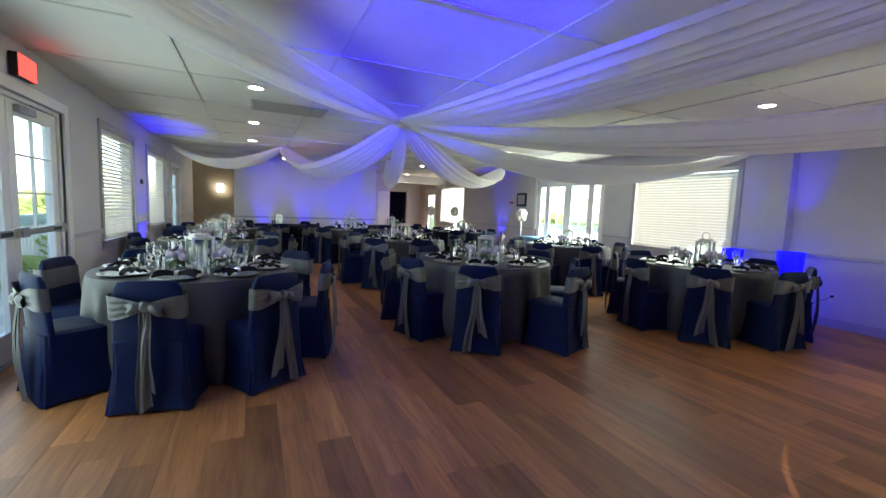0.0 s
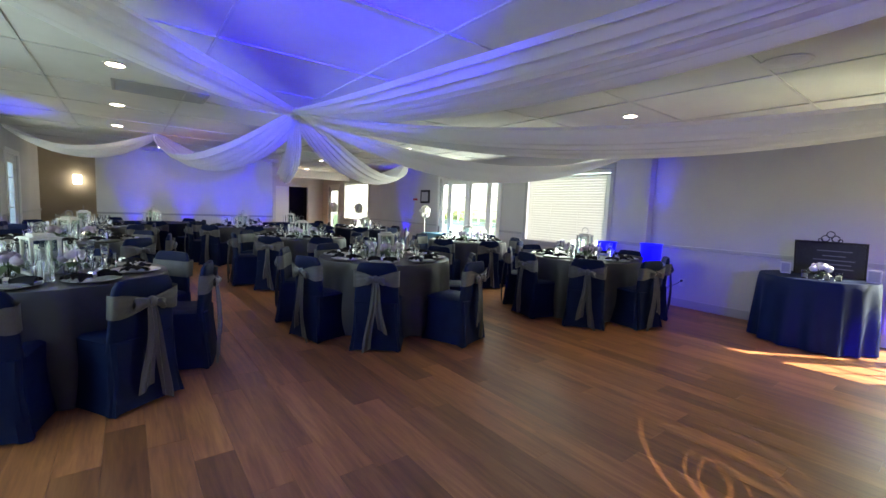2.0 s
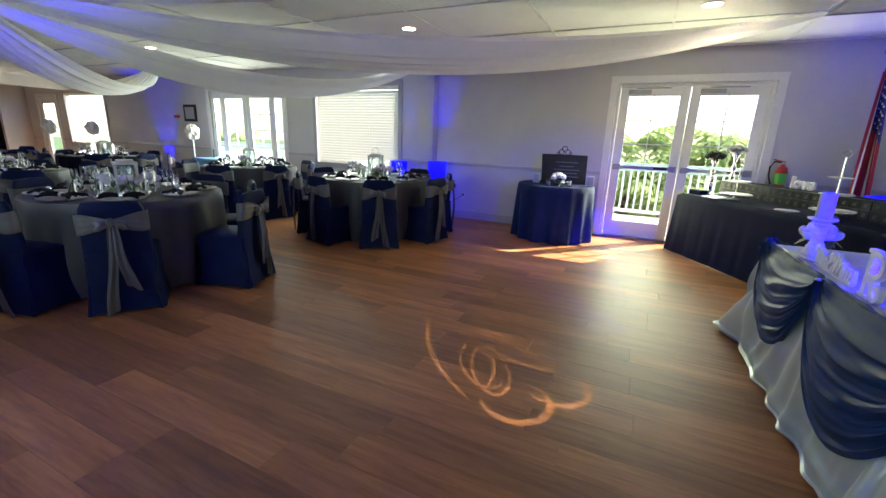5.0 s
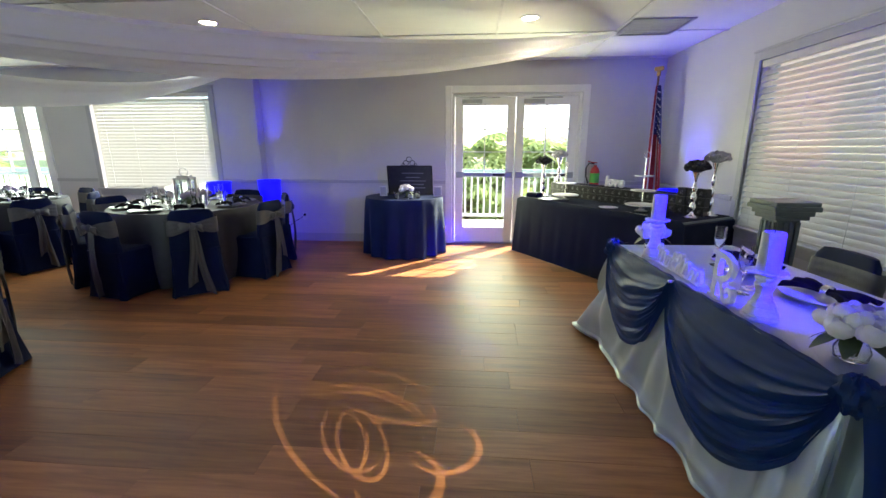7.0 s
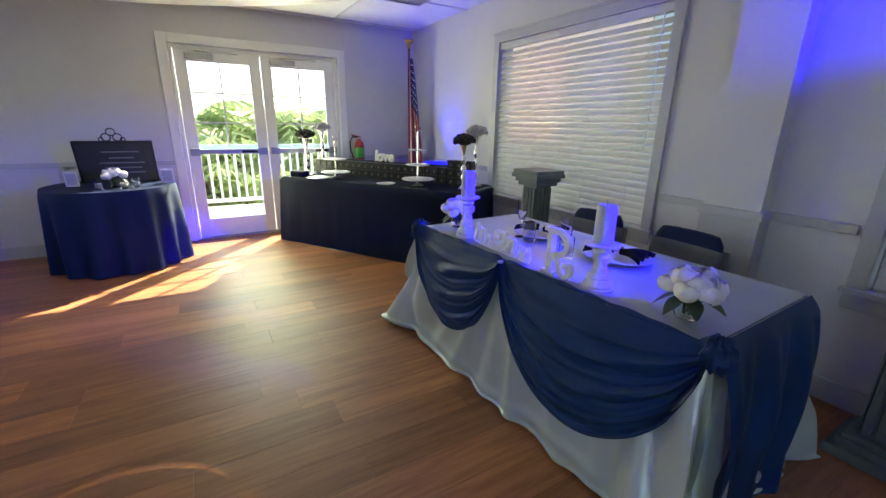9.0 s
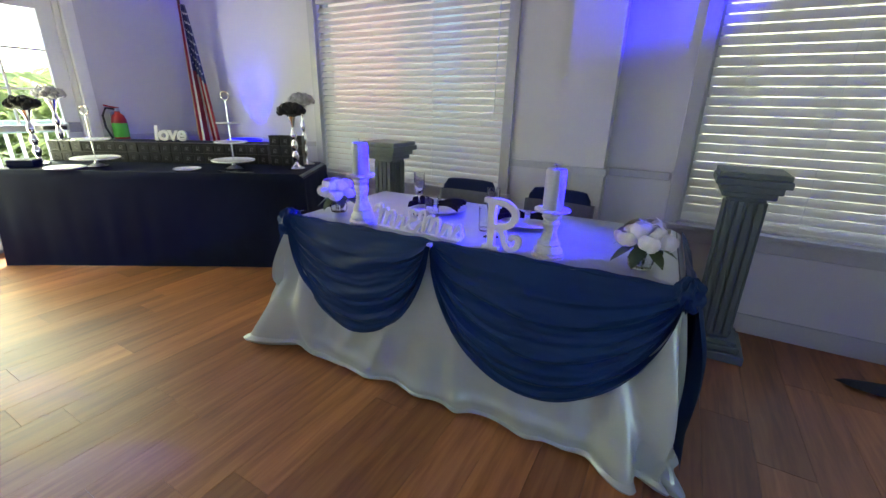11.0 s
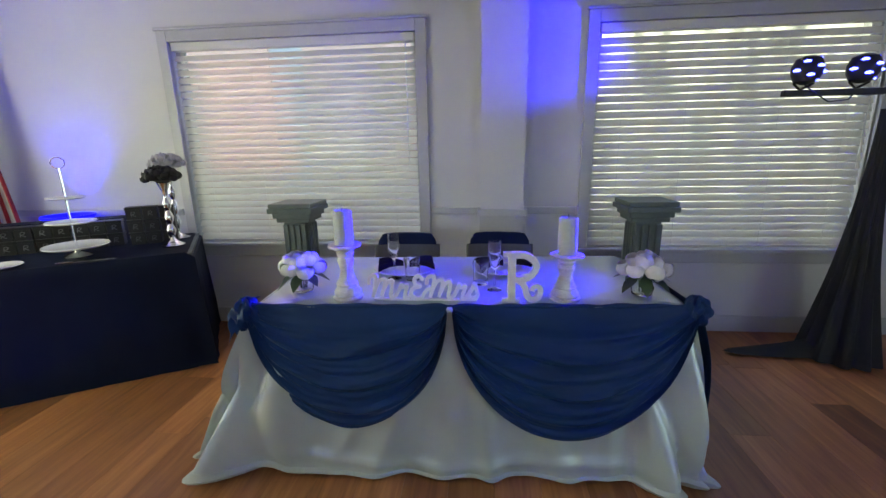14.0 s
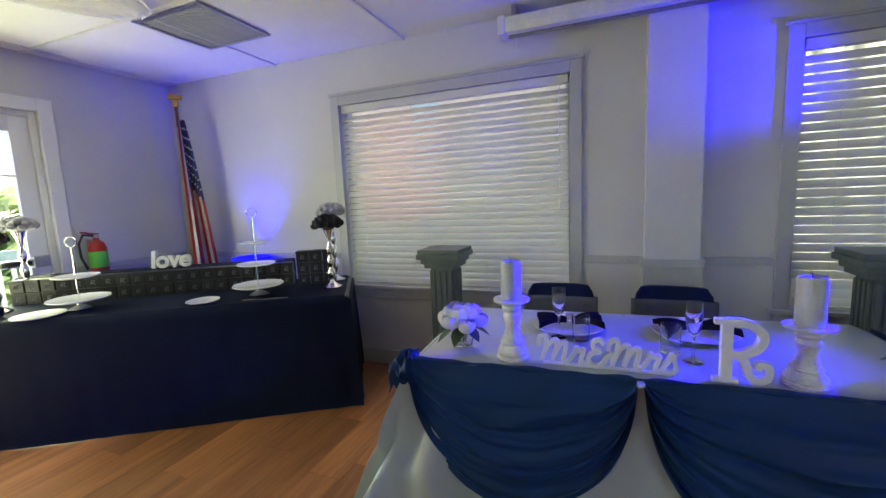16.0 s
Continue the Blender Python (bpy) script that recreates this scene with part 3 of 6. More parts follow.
def blinds_window(name, m, w, z0, z1, tilt, label, slats=27, valance=True):
    """Picture window with casing, sill, pane and a horizontal blind; x centred."""
    win = thing(name, m, label, "window", kind="structure")
    h = w / 2
    c = 0.075
    part("window_frame", boxes((-h - c, -h, -0.022, 0.02, z0 - c, z1 + c), (h, h + c, -0.022, 0.02, z0 - c, z1 + c), (-h, h, -0.022, 0.02, z1, z1 + c), (-h - c - 0.012, h + c + 0.012, -0.03, 0.0, z1 + c, z1 + c + 0.02),
         (-h, -h + 0.035, 0.06, 0.13, z0, z1), (h - 0.035, h, 0.06, 0.13, z0, z1), (-h + 0.035, h - 0.035, 0.06, 0.13, z1 - 0.035, z1), (-h + 0.035, h - 0.035, 0.06, 0.13, z0, z0 + 0.035), bevel=0.004), TRIM, win, "grey painted casing", False)
    part("window_sill", boxes((-h - c - 0.02, h + c + 0.02, -0.045, 0.02, z0 - 0.03, z0 - 0.002), (-h - c, h + c, -0.02, 0.0, z0 - 0.11, z0 - 0.03), bevel=0.005), TRIM, win, "", False)
    pane = part("pane", boxes((-h + 0.036, h - 0.036, 0.095, 0.101, z0 + 0.036, z1 - 0.036)), PANE, win, "clear glass", False)
    pane.visible_shadow = False
    part("headrail", boxes((-h + 0.012, h - 0.012, -0.004, 0.05, z1 - 0.06, z1 - 0.003), bevel=0.004), SLAT, win, "white blind valance", False)
    pitch = (z1 - z0 - 0.10) / slats
    bm = bmesh.new()
    rows = []
    for k in range(4):
        s = (k / 3 - 0.5) * 0.051
        cr = 0.003 * (1 - (2 * k / 3 - 1) ** 2)
        rows.append((s, cr))
    for xx in (-h + 0.015, h - 0.015):
        for s, cr in rows:
            bm.verts.new((xx, s * math.cos(tilt) - cr * math.sin(tilt), s * math.sin(tilt) + cr * math.cos(tilt)))
    bm.verts.ensure_lookup_table()
    for k in range(3):
        bm.faces.new((bm.verts[k], bm.verts[k + 4], bm.verts[k + 5], bm.verts[k + 1]))
    thick(bm, 0.0022)
    first = part("slat", bm, SLAT, win, "white horizontal slat")
    for k in range(slats):
        s = first if k == 0 else new("slat", first.data)
        s.parent = win
        s.location = (0, 0.028, z0 + 0.045 + k * pitch)
        s.rotation_euler = (radians(random.uniform(-1.0, 1.0)), radians(random.uniform(-0.05, 0.05)), 0)
    part("bottom_rail", boxes((-h + 0.015, h - 0.015, 0.012, 0.045, z0 + 0.003, z0 + 0.022), bevel=0.004), SLAT, win, "", False)
    bm = bmesh.new()
    for xx in (-h + 0.18, -h * 0.33, h * 0.33, h - 0.18):
        tube([(xx, 0.0, z0 + 0.02), (xx, 0.0, z1 - 0.05)], 0.0012, 5, bm)
    part("cord", bm, PLASTIC_WHITE, win)
    part("wand", tube([(h - 0.07, -0.012, z1 - 0.06), (h - 0.07, -0.02, z0 + 0.55)], 0.005, 6), PLASTIC_WHITE, win, "clear tilt wand")
    return win


def glazed_door(name, m, w, z1, leaves, label, lites=(2, 3), bars=True, shares=None):
    """Double glazed door: casing, stiles, rails, panes with slim muntins, push bars and closers."""
    d = thing(name, m, label, "door", kind="structure")
    h, c = w / 2, 0.095
    part("door_frame", boxes((-h - c, -h, -0.024, 0.02, 0, z1 + c), (h, h + c, -0.024, 0.02, 0, z1 + c), (-h, h, -0.024, 0.02, z1, z1 + c), (-h, -h + 0.04, 0.02, 0.14, 0, z1), (h - 0.04, h, 0.02, 0.14, 0, z1), (-h + 0.04, h - 0.04, 0.02, 0.14, z1 - 0.04, z1), bevel=0.005), DOOR_WHITE, d, "white painted casing", False)
    part("threshold", boxes((-h + 0.04, h - 0.04, 0.0, 0.15, 0.001, 0.018), bevel=0.004), STEEL, d, "metal sill", False)
    shares = shares or [1] * leaves
    for k in range(leaves):
        x0, x1 = (-h + 0.04 + (w - 0.08) * sum(shares[:q]) / sum(shares) for q in (k, k + 1))
        x0, x1 = x0 + 0.004, x1 - 0.004
        st, b0, t0 = (0.115 if x1 - x0 > 0.5 else 0.045), 0.24, z1 - 0.16
        mid = 1.0
        leaf = part("door_leaf", boxes((x0, x0 + st, 0.04, 0.085, 0.02, z1 - 0.045), (x1 - st, x1, 0.04, 0.085, 0.02, z1 - 0.045), (x0 + st, x1 - st, 0.04, 0.085, 0.02, b0), (x0 + st, x1 - st, 0.04, 0.085, t0, z1 - 0.045), bevel=0.003), DOOR_WHITE, d, "white painted door leaf", False)
        g = part("pane", boxes((x0 + st, x1 - st, 0.060, 0.066, b0, t0)), PANE, leaf, "clear glass", False)
        g.visible_shadow = False
        cols = lites[0] if x1 - x0 > 0.5 else 1
        gx, gz = (x1 - x0 - 2 * st) / cols, (t0 - 1.03) / lites[1]
        rows = [(x0 + st + gx * q - 0.008, x0 + st + gx * q + 0.008, 0.05, 0.075, 1.03, t0) for q in range(1, cols)]
        rows += [(x0 + st, x1 - st, 0.0505, 0.0745, 1.03 + gz * q - 0.008, 1.03 + gz * q + 0.008) for q in range(lites[1])]
        part("muntin", boxes(*rows), DOOR_WHITE, leaf, "", False)
        if bars:
            bar = part("push_bar", boxes((x0 + 0.03, x1 - 0.03, -0.012, 0.03, 1.0, 1.055), (x0 + 0.02, x0 + 0.12, -0.02, 0.04, 0.985, 1.07), (x1 - 0.12, x1 - 0.02, -0.02, 0.04, 0.985, 1.07), bevel=0.006), STEEL, leaf, "grey metal panic bar", False)
            part("push_label", boxes((x1 - 0.30, x1 - 0.13, -0.0135, -0.0122, 1.012, 1.042)), PLASTIC_BLACK, bar, "", False)
            part("door_closer", boxes((x0 + 0.10, x0 + 0.38, -0.01, 0.04, z1 - 0.14, z1 - 0.08), (x0 + 0.2, x0 + 0.62, -0.045, -0.03, z1 - 0.075, z1 - 0.06), bevel=0.006), STEEL, leaf, "grey hydraulic closer", False)
    return d


def span(o):
    return (o[0] + o[1]) / 2, o[1] - o[0]


for i, (o, tilt) in enumerate(((W1, radians(57)), (W2, radians(66)))):
    c, w = span(o)
    blinds_window(f"window_{i + 1}", frame_m("y", YN, -1, c), w, o[2], o[3], tilt, "wide window with closed white horizontal blinds")
for i, (ax, at, out, o, tilt) in enumerate((("x", XR, 1, RW, 68), ("x", XL, -1, LW1, 50), ("x", XL, -1, LW2, 50), ("x", XR, 1, RW2, 15))):
    c, w = span(o)
    blinds_window(f"window_{i + 3}", frame_m(ax, at, out, c), w, o[2], o[3], radians(tilt), "sunlit window with white horizontal blinds")
c, w = span(RD1)
glazed_door("door_1", frame_m("x", XR, 1, c), w, RD1[3], 2, "white double glazed doors with panic bars")
c, w = span(LD)
glazed_door("door_2", frame_m("x", XL, -1, c), w, LD[3], 4, "white glazed side doors with panic bars")
c, w = span(RD2)
glazed_door("door_3", frame_m("x", XR, 1, c), w, RD2[3], 4, "white French doors with glazed sidelights", bars=False, shares=[0.3, 0.8, 0.8, 0.3])
c, w = span(RD3)
glazed_door("door_4", frame_m("x", XR, 1, c), w, RD3[3], 1, "white glazed door at the passage end", bars=False)
c, w = span(LD2)
glazed_door("door_5", frame_m("x", XL, -1, c), w, LD2[3], 1, "white glazed door near the nook", bars=False)
d = thing("door_6", pose(5.93, YE - 0.03, 0, 0, 0, 172), "white panelled door standing open", "door", kind="structure")
part("door_leaf", boxes((0.0, 0.8, 0, 0.04, 0.01, 2.03), (0.12, 0.36, -0.008, 0.0, 1.1, 1.9), (0.44, 0.68, -0.008, 0.0, 1.1, 1.9), (0.12, 0.36, -0.008, 0.0, 0.2, 0.95), (0.44, 0.68, -0.008, 0.0, 0.2, 0.95), bevel=0.004), DOOR_WHITE, d, "", False)
part("door_handle", lathe([(0.005, 0), (0.03, 0.004), (0.03, 0.03), (0.01, 0.045)], 12, at=(0.74, 0.05, 1.0)), STEEL, d)

# ---- outside ----
structure("ground", boxes((-60, 70, -60, 80, -0.75, -0.55)), LAWN, "grassy ground outside the hall", "ground")


def terrace(name, x0, x1, y0, y1, rail_x):
    dk = thing(name, pose(0, 0, 0), "weathered deck with a white picket railing", "deck", kind="structure")
    first = None
    y = y0
    while y < y1:
        if first is None:
            first = part("deck_board", boxes((x0, x1, 0, 0.138, -0.05, -0.02), bevel=0.003), DECK, dk, "", False)
            ob = first
        else:
            ob = new("deck_board", first.data)
            ob.parent = dk
        ob.location = (0, y, 0)
        y += 0.145
    part("joist", boxes((x0 + 0.1, x0 + 0.16, y0, y1, -0.55, -0.05), (x1 - 0.16, x1 - 0.1, y0, y1, -0.55, -0.05)), DECK, dk, "", False)
    part("rail", boxes((rail_x - 0.025, rail_x + 0.025, y0, y1, 0.06, 0.12), bevel=0.006), DOOR_WHITE, dk, "white lower rail", False)
    part("handrail", boxes((rail_x - 0.05, rail_x + 0.05, y0, y1, 0.85, 1.0), bevel=0.01), RAIL_TEAL, dk, "pale teal painted handrail", False)
    first = None
    y = y0 + 0.06
    while y < y1:
        if first is None:
            first = part("baluster", boxes((rail_x - 0.017, rail_x + 0.017, -0.017, 0.017, 0.12, 0.86)), DOOR_WHITE, dk, "", False)
            ob = first
        else:
            ob = new("baluster", first.data)
            ob.parent = dk
        ob.location = (0, y, 0)
        y += 0.125


terrace("deck", XR + T, XR + 2.3, -4.5, 12.0, XR + 2.2)
terrace("deck", XL - T - 1.6, XL - T, 1.5, 13.0, XL - T - 1.5)


def palm_mesh(height, n, length, seed):
    rng = random.Random(seed)
    bm = bmesh.new()
    for k in range(n):
        a, up = rng.uniform(0, 6.28), rng.uniform(0.1, 1.2)
        ln = length * rng.uniform(0.7, 1.1)
        d = Vector((math.cos(a), math.sin(a), 0))
        side = Vector((-d.y, d.x, 0))
        base = Vector((0, 0, height))
        spine = [base + d * ln * s * math.cos(up * 0.6) + Vector((0, 0, ln * (math.sin(up) * s - 0.75 * s * s))) for s in (0, 0.2, 0.4, 0.6, 0.8, 1.0)]
        for i in range(1, 6):
            for sg in (-1, 1):
                for q in (0.25, 0.75):
                    p = spine[i - 1].lerp(spine[i], q)
                    tip = p + side * sg * ln * 0.30 * (1.15 - i / 6) + d * ln * 0.16 - Vector((0, 0, 0.10 * ln))
                    w = (spine[i] - spine[i - 1]).normalized() * 0.035 * ln
                    v = [bm.verts.new(x) for x in (p - w, p + w, tip)]
                    bm.faces.new(v)
    return bm


def palm(x, y, height, n, length, seed):
    t = thing("palm_tree", pose(x, y, -0.56), "green palm with feathery fronds in sunlight", "palm")
    part("trunk", tube([(0.1 * math.sin(k), 0.06 * k * 0.3, (height + 0.02) * k / 5) for k in range(6)], [0.14 - 0.012 * k for k in range(6)], 10), BARK, t)
    part("crown", palm_mesh(height, n, length, seed), PALM, t, "", False)
    return t


for i, (x, y, h) in enumerate(((12.0, 6.3, 1.2), (12.5, 9.0, 1.8), (-4.6, 4.6, 1.0), (-5.2, 7.5, 1.6), (-5.5, 2.2, 1.8), (-5.0, 10.8, 1.2), (12.2, 14.5, 1.5), (11.2, 7.6, 0.4), (-4.0, 5.6, 0.4), (-4.1, 3.6, 0.5), (-3.7, 9.5, 0.7), (-3.5, 8.0, 0.4), (-4.2, 12.2, 1.6), (-3.9, 10.8, 1.2))):
    palm(x, y, h, 24, 1.9, i)
for i in range(11):
    palm(11.4 + 0.5 * (i % 3), -5.2 + 0.78 * i, 0.25 + 0.2 * (i % 4), 22, 1.35, 60 + i)


def broad_plant(x, y, size, seed):
    """Banana-like plant: long arching paddle leaves with a folded midrib from one base."""
    rng_ = random.Random(seed)
    t = thing("garden_plant", pose(x, y, -0.555), "broad-leaved bright green garden plant in sunlight", "plant", "garden plants")
    part("stalk", tube([(0, 0, 0), (0.02, 0.01, 0.35 * size)], [0.07, 0.03], 8), BARK, t)
    for k in range(11):
        a, up = k * 2.4 + rng_.uniform(-0.3, 0.3), rng_.uniform(0.5, 1.35)
        ln, wd = size * rng_.uniform(0.9, 1.3), size * rng_.uniform(0.26, 0.36)
        d, sd = Vector((math.cos(a), math.sin(a), 0)), Vector((-math.sin(a), math.cos(a), 0))

        def paddle(u, v, d=d, sd=sd, up=up, ln=ln, wd=wd, k=k):
            q = v * 2 - 1
            w = wd * (0.06 + math.sin(math.pi * min(1, max(0, (u - 0.22) / 0.78))) ** 0.7) * 0.5
            p = d * ln * u * math.cos(up) + Vector((0, 0, 0.25 * size + ln * (math.sin(up) * u - 0.45 * u ** 2.4)))
            return p + sd * w * q + Vector((0, 0, 0.25 * w * abs(q) + 0.02 * math.sin(9 * u + k) * q))
        part("leaf", sheet(paddle, 9, 4), PALM, t)


for i in range(9):
    broad_plant(11.1 + 0.55 * (i % 3), -4.4 + 0.62 * i, 0.85 + 0.14 * (i * 7 % 4), 120 + i)
for i in range(8):
    palm(13.2 + 0.8 * (i % 3), -5.6 + 0.85 * i, 0.9 + 0.5 * (i * 5 % 3), 30, 2.3, 140 + i)
for i in range(5):
    palm(-3.6 - 0.4 * (i % 2), 5.6 + 1.3 * i, 0.3 + 0.25 * (i % 3), 22, 1.4, 80 + i)
nb = thing("neighbour_building", pose(6.6, -6.6, -0.55), "pinkish stucco building with a grey door outside the window", "building")
part("wall", boxes((0.2, 6.0, -0.3, 0, 0, 9), (-4.2, -0.4, -0.3, 0, 0, 9)), BRICKS, nb, "", False)
part("door", boxes((-0.4, 0.2, -0.25, -0.05, 0, 4.2)), TRIM, nb, "pale grey door", False)
part("wall_top", boxes((-0.4, 0.2, -0.3, 0, 4.2, 9)), BRICKS, nb, "", False)

# far, out-of-focus garden behind the half-open blind: a glowing backdrop, dappled sunlight painted into its emission
gm = bpy.data.materials.new("dappled_garden_glow")
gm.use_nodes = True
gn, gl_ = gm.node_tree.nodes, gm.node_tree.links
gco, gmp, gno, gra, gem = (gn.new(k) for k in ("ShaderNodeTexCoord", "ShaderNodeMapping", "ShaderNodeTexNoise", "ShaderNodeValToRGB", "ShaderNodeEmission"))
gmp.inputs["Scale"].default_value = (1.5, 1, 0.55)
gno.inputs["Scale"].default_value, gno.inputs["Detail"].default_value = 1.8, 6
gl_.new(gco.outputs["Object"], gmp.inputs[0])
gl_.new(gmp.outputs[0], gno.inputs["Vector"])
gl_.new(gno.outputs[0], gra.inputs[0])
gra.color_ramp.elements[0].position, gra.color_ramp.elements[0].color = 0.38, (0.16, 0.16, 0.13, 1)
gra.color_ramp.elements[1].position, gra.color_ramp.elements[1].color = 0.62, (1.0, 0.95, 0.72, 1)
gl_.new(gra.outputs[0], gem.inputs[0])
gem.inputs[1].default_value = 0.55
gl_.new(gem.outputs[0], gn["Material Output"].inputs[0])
structure("backdrop", boxes((-9, 4.6, -9.1, -9.0, -0.55, 7)), gm, "glowing backdrop with painted dappled sunlight of a distant garden", "backdrop")

# ---- ceiling fixtures ----
def swag(p0, p1, sag, width, label, seed, gather=0.10, lift=0.0, n=6):
    """Sheer panel gathered at both ends and hanging between them in long folds."""
    rng = random.Random(seed)
    a, b = Vector(p0), Vector(p1)
    d = (b - a)
    side = Vector((-d.y, d.x, 0)).normalized()
    ph = [rng.uniform(0, 6.28) for _ in range(4)]

    def at(u, v):
        s = v * 2 - 1
        spread = gather + (1 - gather) * math.sin(math.pi * min(1, max(0, u))) ** 0.55
        hang = 4 * u * (1 - u)
        p = a.lerp(b, u)
        fold = 0.028 * math.sin(n * 3.1 * s + ph[0] + 0.8 * u) + 0.014 * math.sin(n * 6.7 * s + ph[1])
        p = p + side * (s * width * 0.5 * spread + 0.02 * math.sin(9 * u + ph[2]))
        z = -sag * hang * (0.72 + 0.34 * math.cos(1.25 * s + lift)) + fold * (0.35 + 0.65 * spread)
        return (p.x, p.y, p.z + z)

    t = thing("ceiling_drape", pose(0, 0, 0), label, "drape", "swagged ceiling drapes")
    part("voile", sheet(at, 44, 72), SHEER, t)
    return t


HUB = (2.35, 5.45, 2.50)
L = "sheer white voile swag hung from the ceiling hub"
swag(HUB, (-1.05, 1.25, 2.52), 0.20, 0.62, L, 1, n=9)
swag(HUB, (3.18, -1.00, 2.52), 0.30, 1.08, L, 2, n=9)
swag(HUB, (6.13, -1.27, 2.55), 0.55, 1.25, L, 3, n=9)
swag(HUB, (7.15, 3.35, 2.50), 0.66, 1.1, L, 4, n=8)
swag(HUB, (6.6, 9.6, 2.50), 0.62, 0.8, L, 5)
swag(HUB, (3.5, 10.0, 2.50), 0.72, 0.30, L, 6)
swag(HUB, (1.1, 9.5, 2.52), 0.62, 0.8, L, 7)
swag((1.1, 9.5, 2.52), (-1.1, 10.6, 2.52), 0.42, 0.7, "sheer white voile swag between ceiling hooks", 8)
hub = thing("drape_hub", pose(2.35, 5.45, 2.47), "gathered white fabric hub on the ceiling", "drape hub")
part("knot", lathe([(0.03, -0.04), (0.07, -0.01), (0.075, 0.03), (0.05, 0.06), (0.06, 0.094)], 16), SHEER, hub)
part("hook", tube([(0, 0, 0.06), (0, 0, 0.0935)], 0.008), STEEL, hub, "steel hook")


def downlight(x, y, lit=True):
    d = thing("recessed_light", pose(x, y, ZC), "round recessed ceiling light, lit warm", "ceiling light", "recessed ceiling lights")
    part("trim_ring", lathe([(0.075, 0.0), (0.098, -0.004), (0.10, -0.010), (0.078, -0.010), (0.070, -0.002)], 28), PLASTIC_WHITE, d, "white ring")
    part("lamp", lathe([(0.068, -0.003), (0.068, -0.006), (0.03, -0.007)], 24), LAMP_GLOW, d, "warm glowing lens")
    return d


for x, y in ((0.55, 5.0), (0.53, 7.13), (0.50, 9.2), (1.3, 12.3), (4.9, 11.2), (5.2, 7.26), (5.43, 2.68), (5.52, -0.36), (5.0, 13.6), (5.6, 14.4)):
    downlight(x, y)


def ceiling_vent(x, y, w, h, label, slats, metal):
    v = thing("ceiling_vent", pose(x, y, ZC), label, "vent")
    part("frame", boxes((-w / 2, w / 2, -h / 2, -h / 2 + 0.03, -0.014, -0.004), (-w / 2, w / 2, h / 2 - 0.03, h / 2, -0.014, -0.004), (-w / 2, -w / 2 + 0.03, -h / 2 + 0.03, h / 2 - 0.03, -0.014, -0.004), (w / 2 - 0.03, w / 2, -h / 2 + 0.03, h / 2 - 0.03, -0.014, -0.004)), metal, v, "", False)
    part("backing", boxes((-w / 2 + 0.03, w / 2 - 0.03, -h / 2 + 0.03, h / 2 - 0.03, -0.0055, -0.0042)), TRIM, v, "", False)
    first = None
    for k in range(slats):
        yy = -h / 2 + 0.04 + (h - 0.08) * k / (slats - 1)
        if first is None:
            first = part("slat", boxes((-w / 2 + 0.03, w / 2 - 0.03, -0.003, 0.003, -0.012, -0.006)), metal, v, "", False)
            ob = first
        else:
            ob = new("slat", first.data)
            ob.parent = v
        ob.location = (0, yy, 0)


ceiling_vent(5.90, -1.60, 0.58, 0.56, "grey metal return-air grille in the ceiling", 24, STEEL)
ceiling_vent(0.95, 5.85, 0.9, 0.55, "pale metal air grille in the ceiling", 22, TRIM)
sm = thing("ceiling_speaker", pose(4.55, 1.0, ZC), "round white flush ceiling speaker", "speaker")
part("grille", lathe([(0.135, -0.002), (0.145, -0.008), (0.12, -0.016), (0.01, -0.018)], 28), PLASTIC_WHITE, sm)
part("ring", lathe([(0.148, -0.0025), (0.165, -0.005), (0.163, -0.010), (0.149, -0.010)], 28), TBAR, sm)

# projector screen case above the head table
ps = thing("projector_screen", pose(3.02, YN + 0.16, 2.44), "rolled-up white projector screen in its case", "projector screen")
part("case", boxes((-1.02, 1.02, -0.055, 0.055, -0.05, 0.05), bevel=0.014), PLASTIC_WHITE, ps, "white metal case")
part("end_cap", boxes((0.995, 1.045, -0.062, 0.062, -0.06, 0.058), bevel=0.01), PLASTIC_WHITE, ps)
part("end_cap", boxes((-1.045, -0.995, -0.062, 0.062, -0.06, 0.058), bevel=0.01), PLASTIC_WHITE, ps)
part("weight_bar", tube([(-0.98, 0, -0.062), (0.98, 0, -0.062)], 0.012), STEEL, ps, "", True)
part("bracket", boxes((0.93, 0.96, -0.16, 0.02, 0.05, 0.124)), STEEL, ps, "", False)
part("bracket", boxes((-0.96, -0.93, -0.16, 0.02, 0.05, 0.124)), STEEL, ps, "", False)
part("pull_cord", tube([(0.93, 0, -0.06), (0.935, 0.002, -0.13)], 0.004), PLASTIC_WHITE, ps)

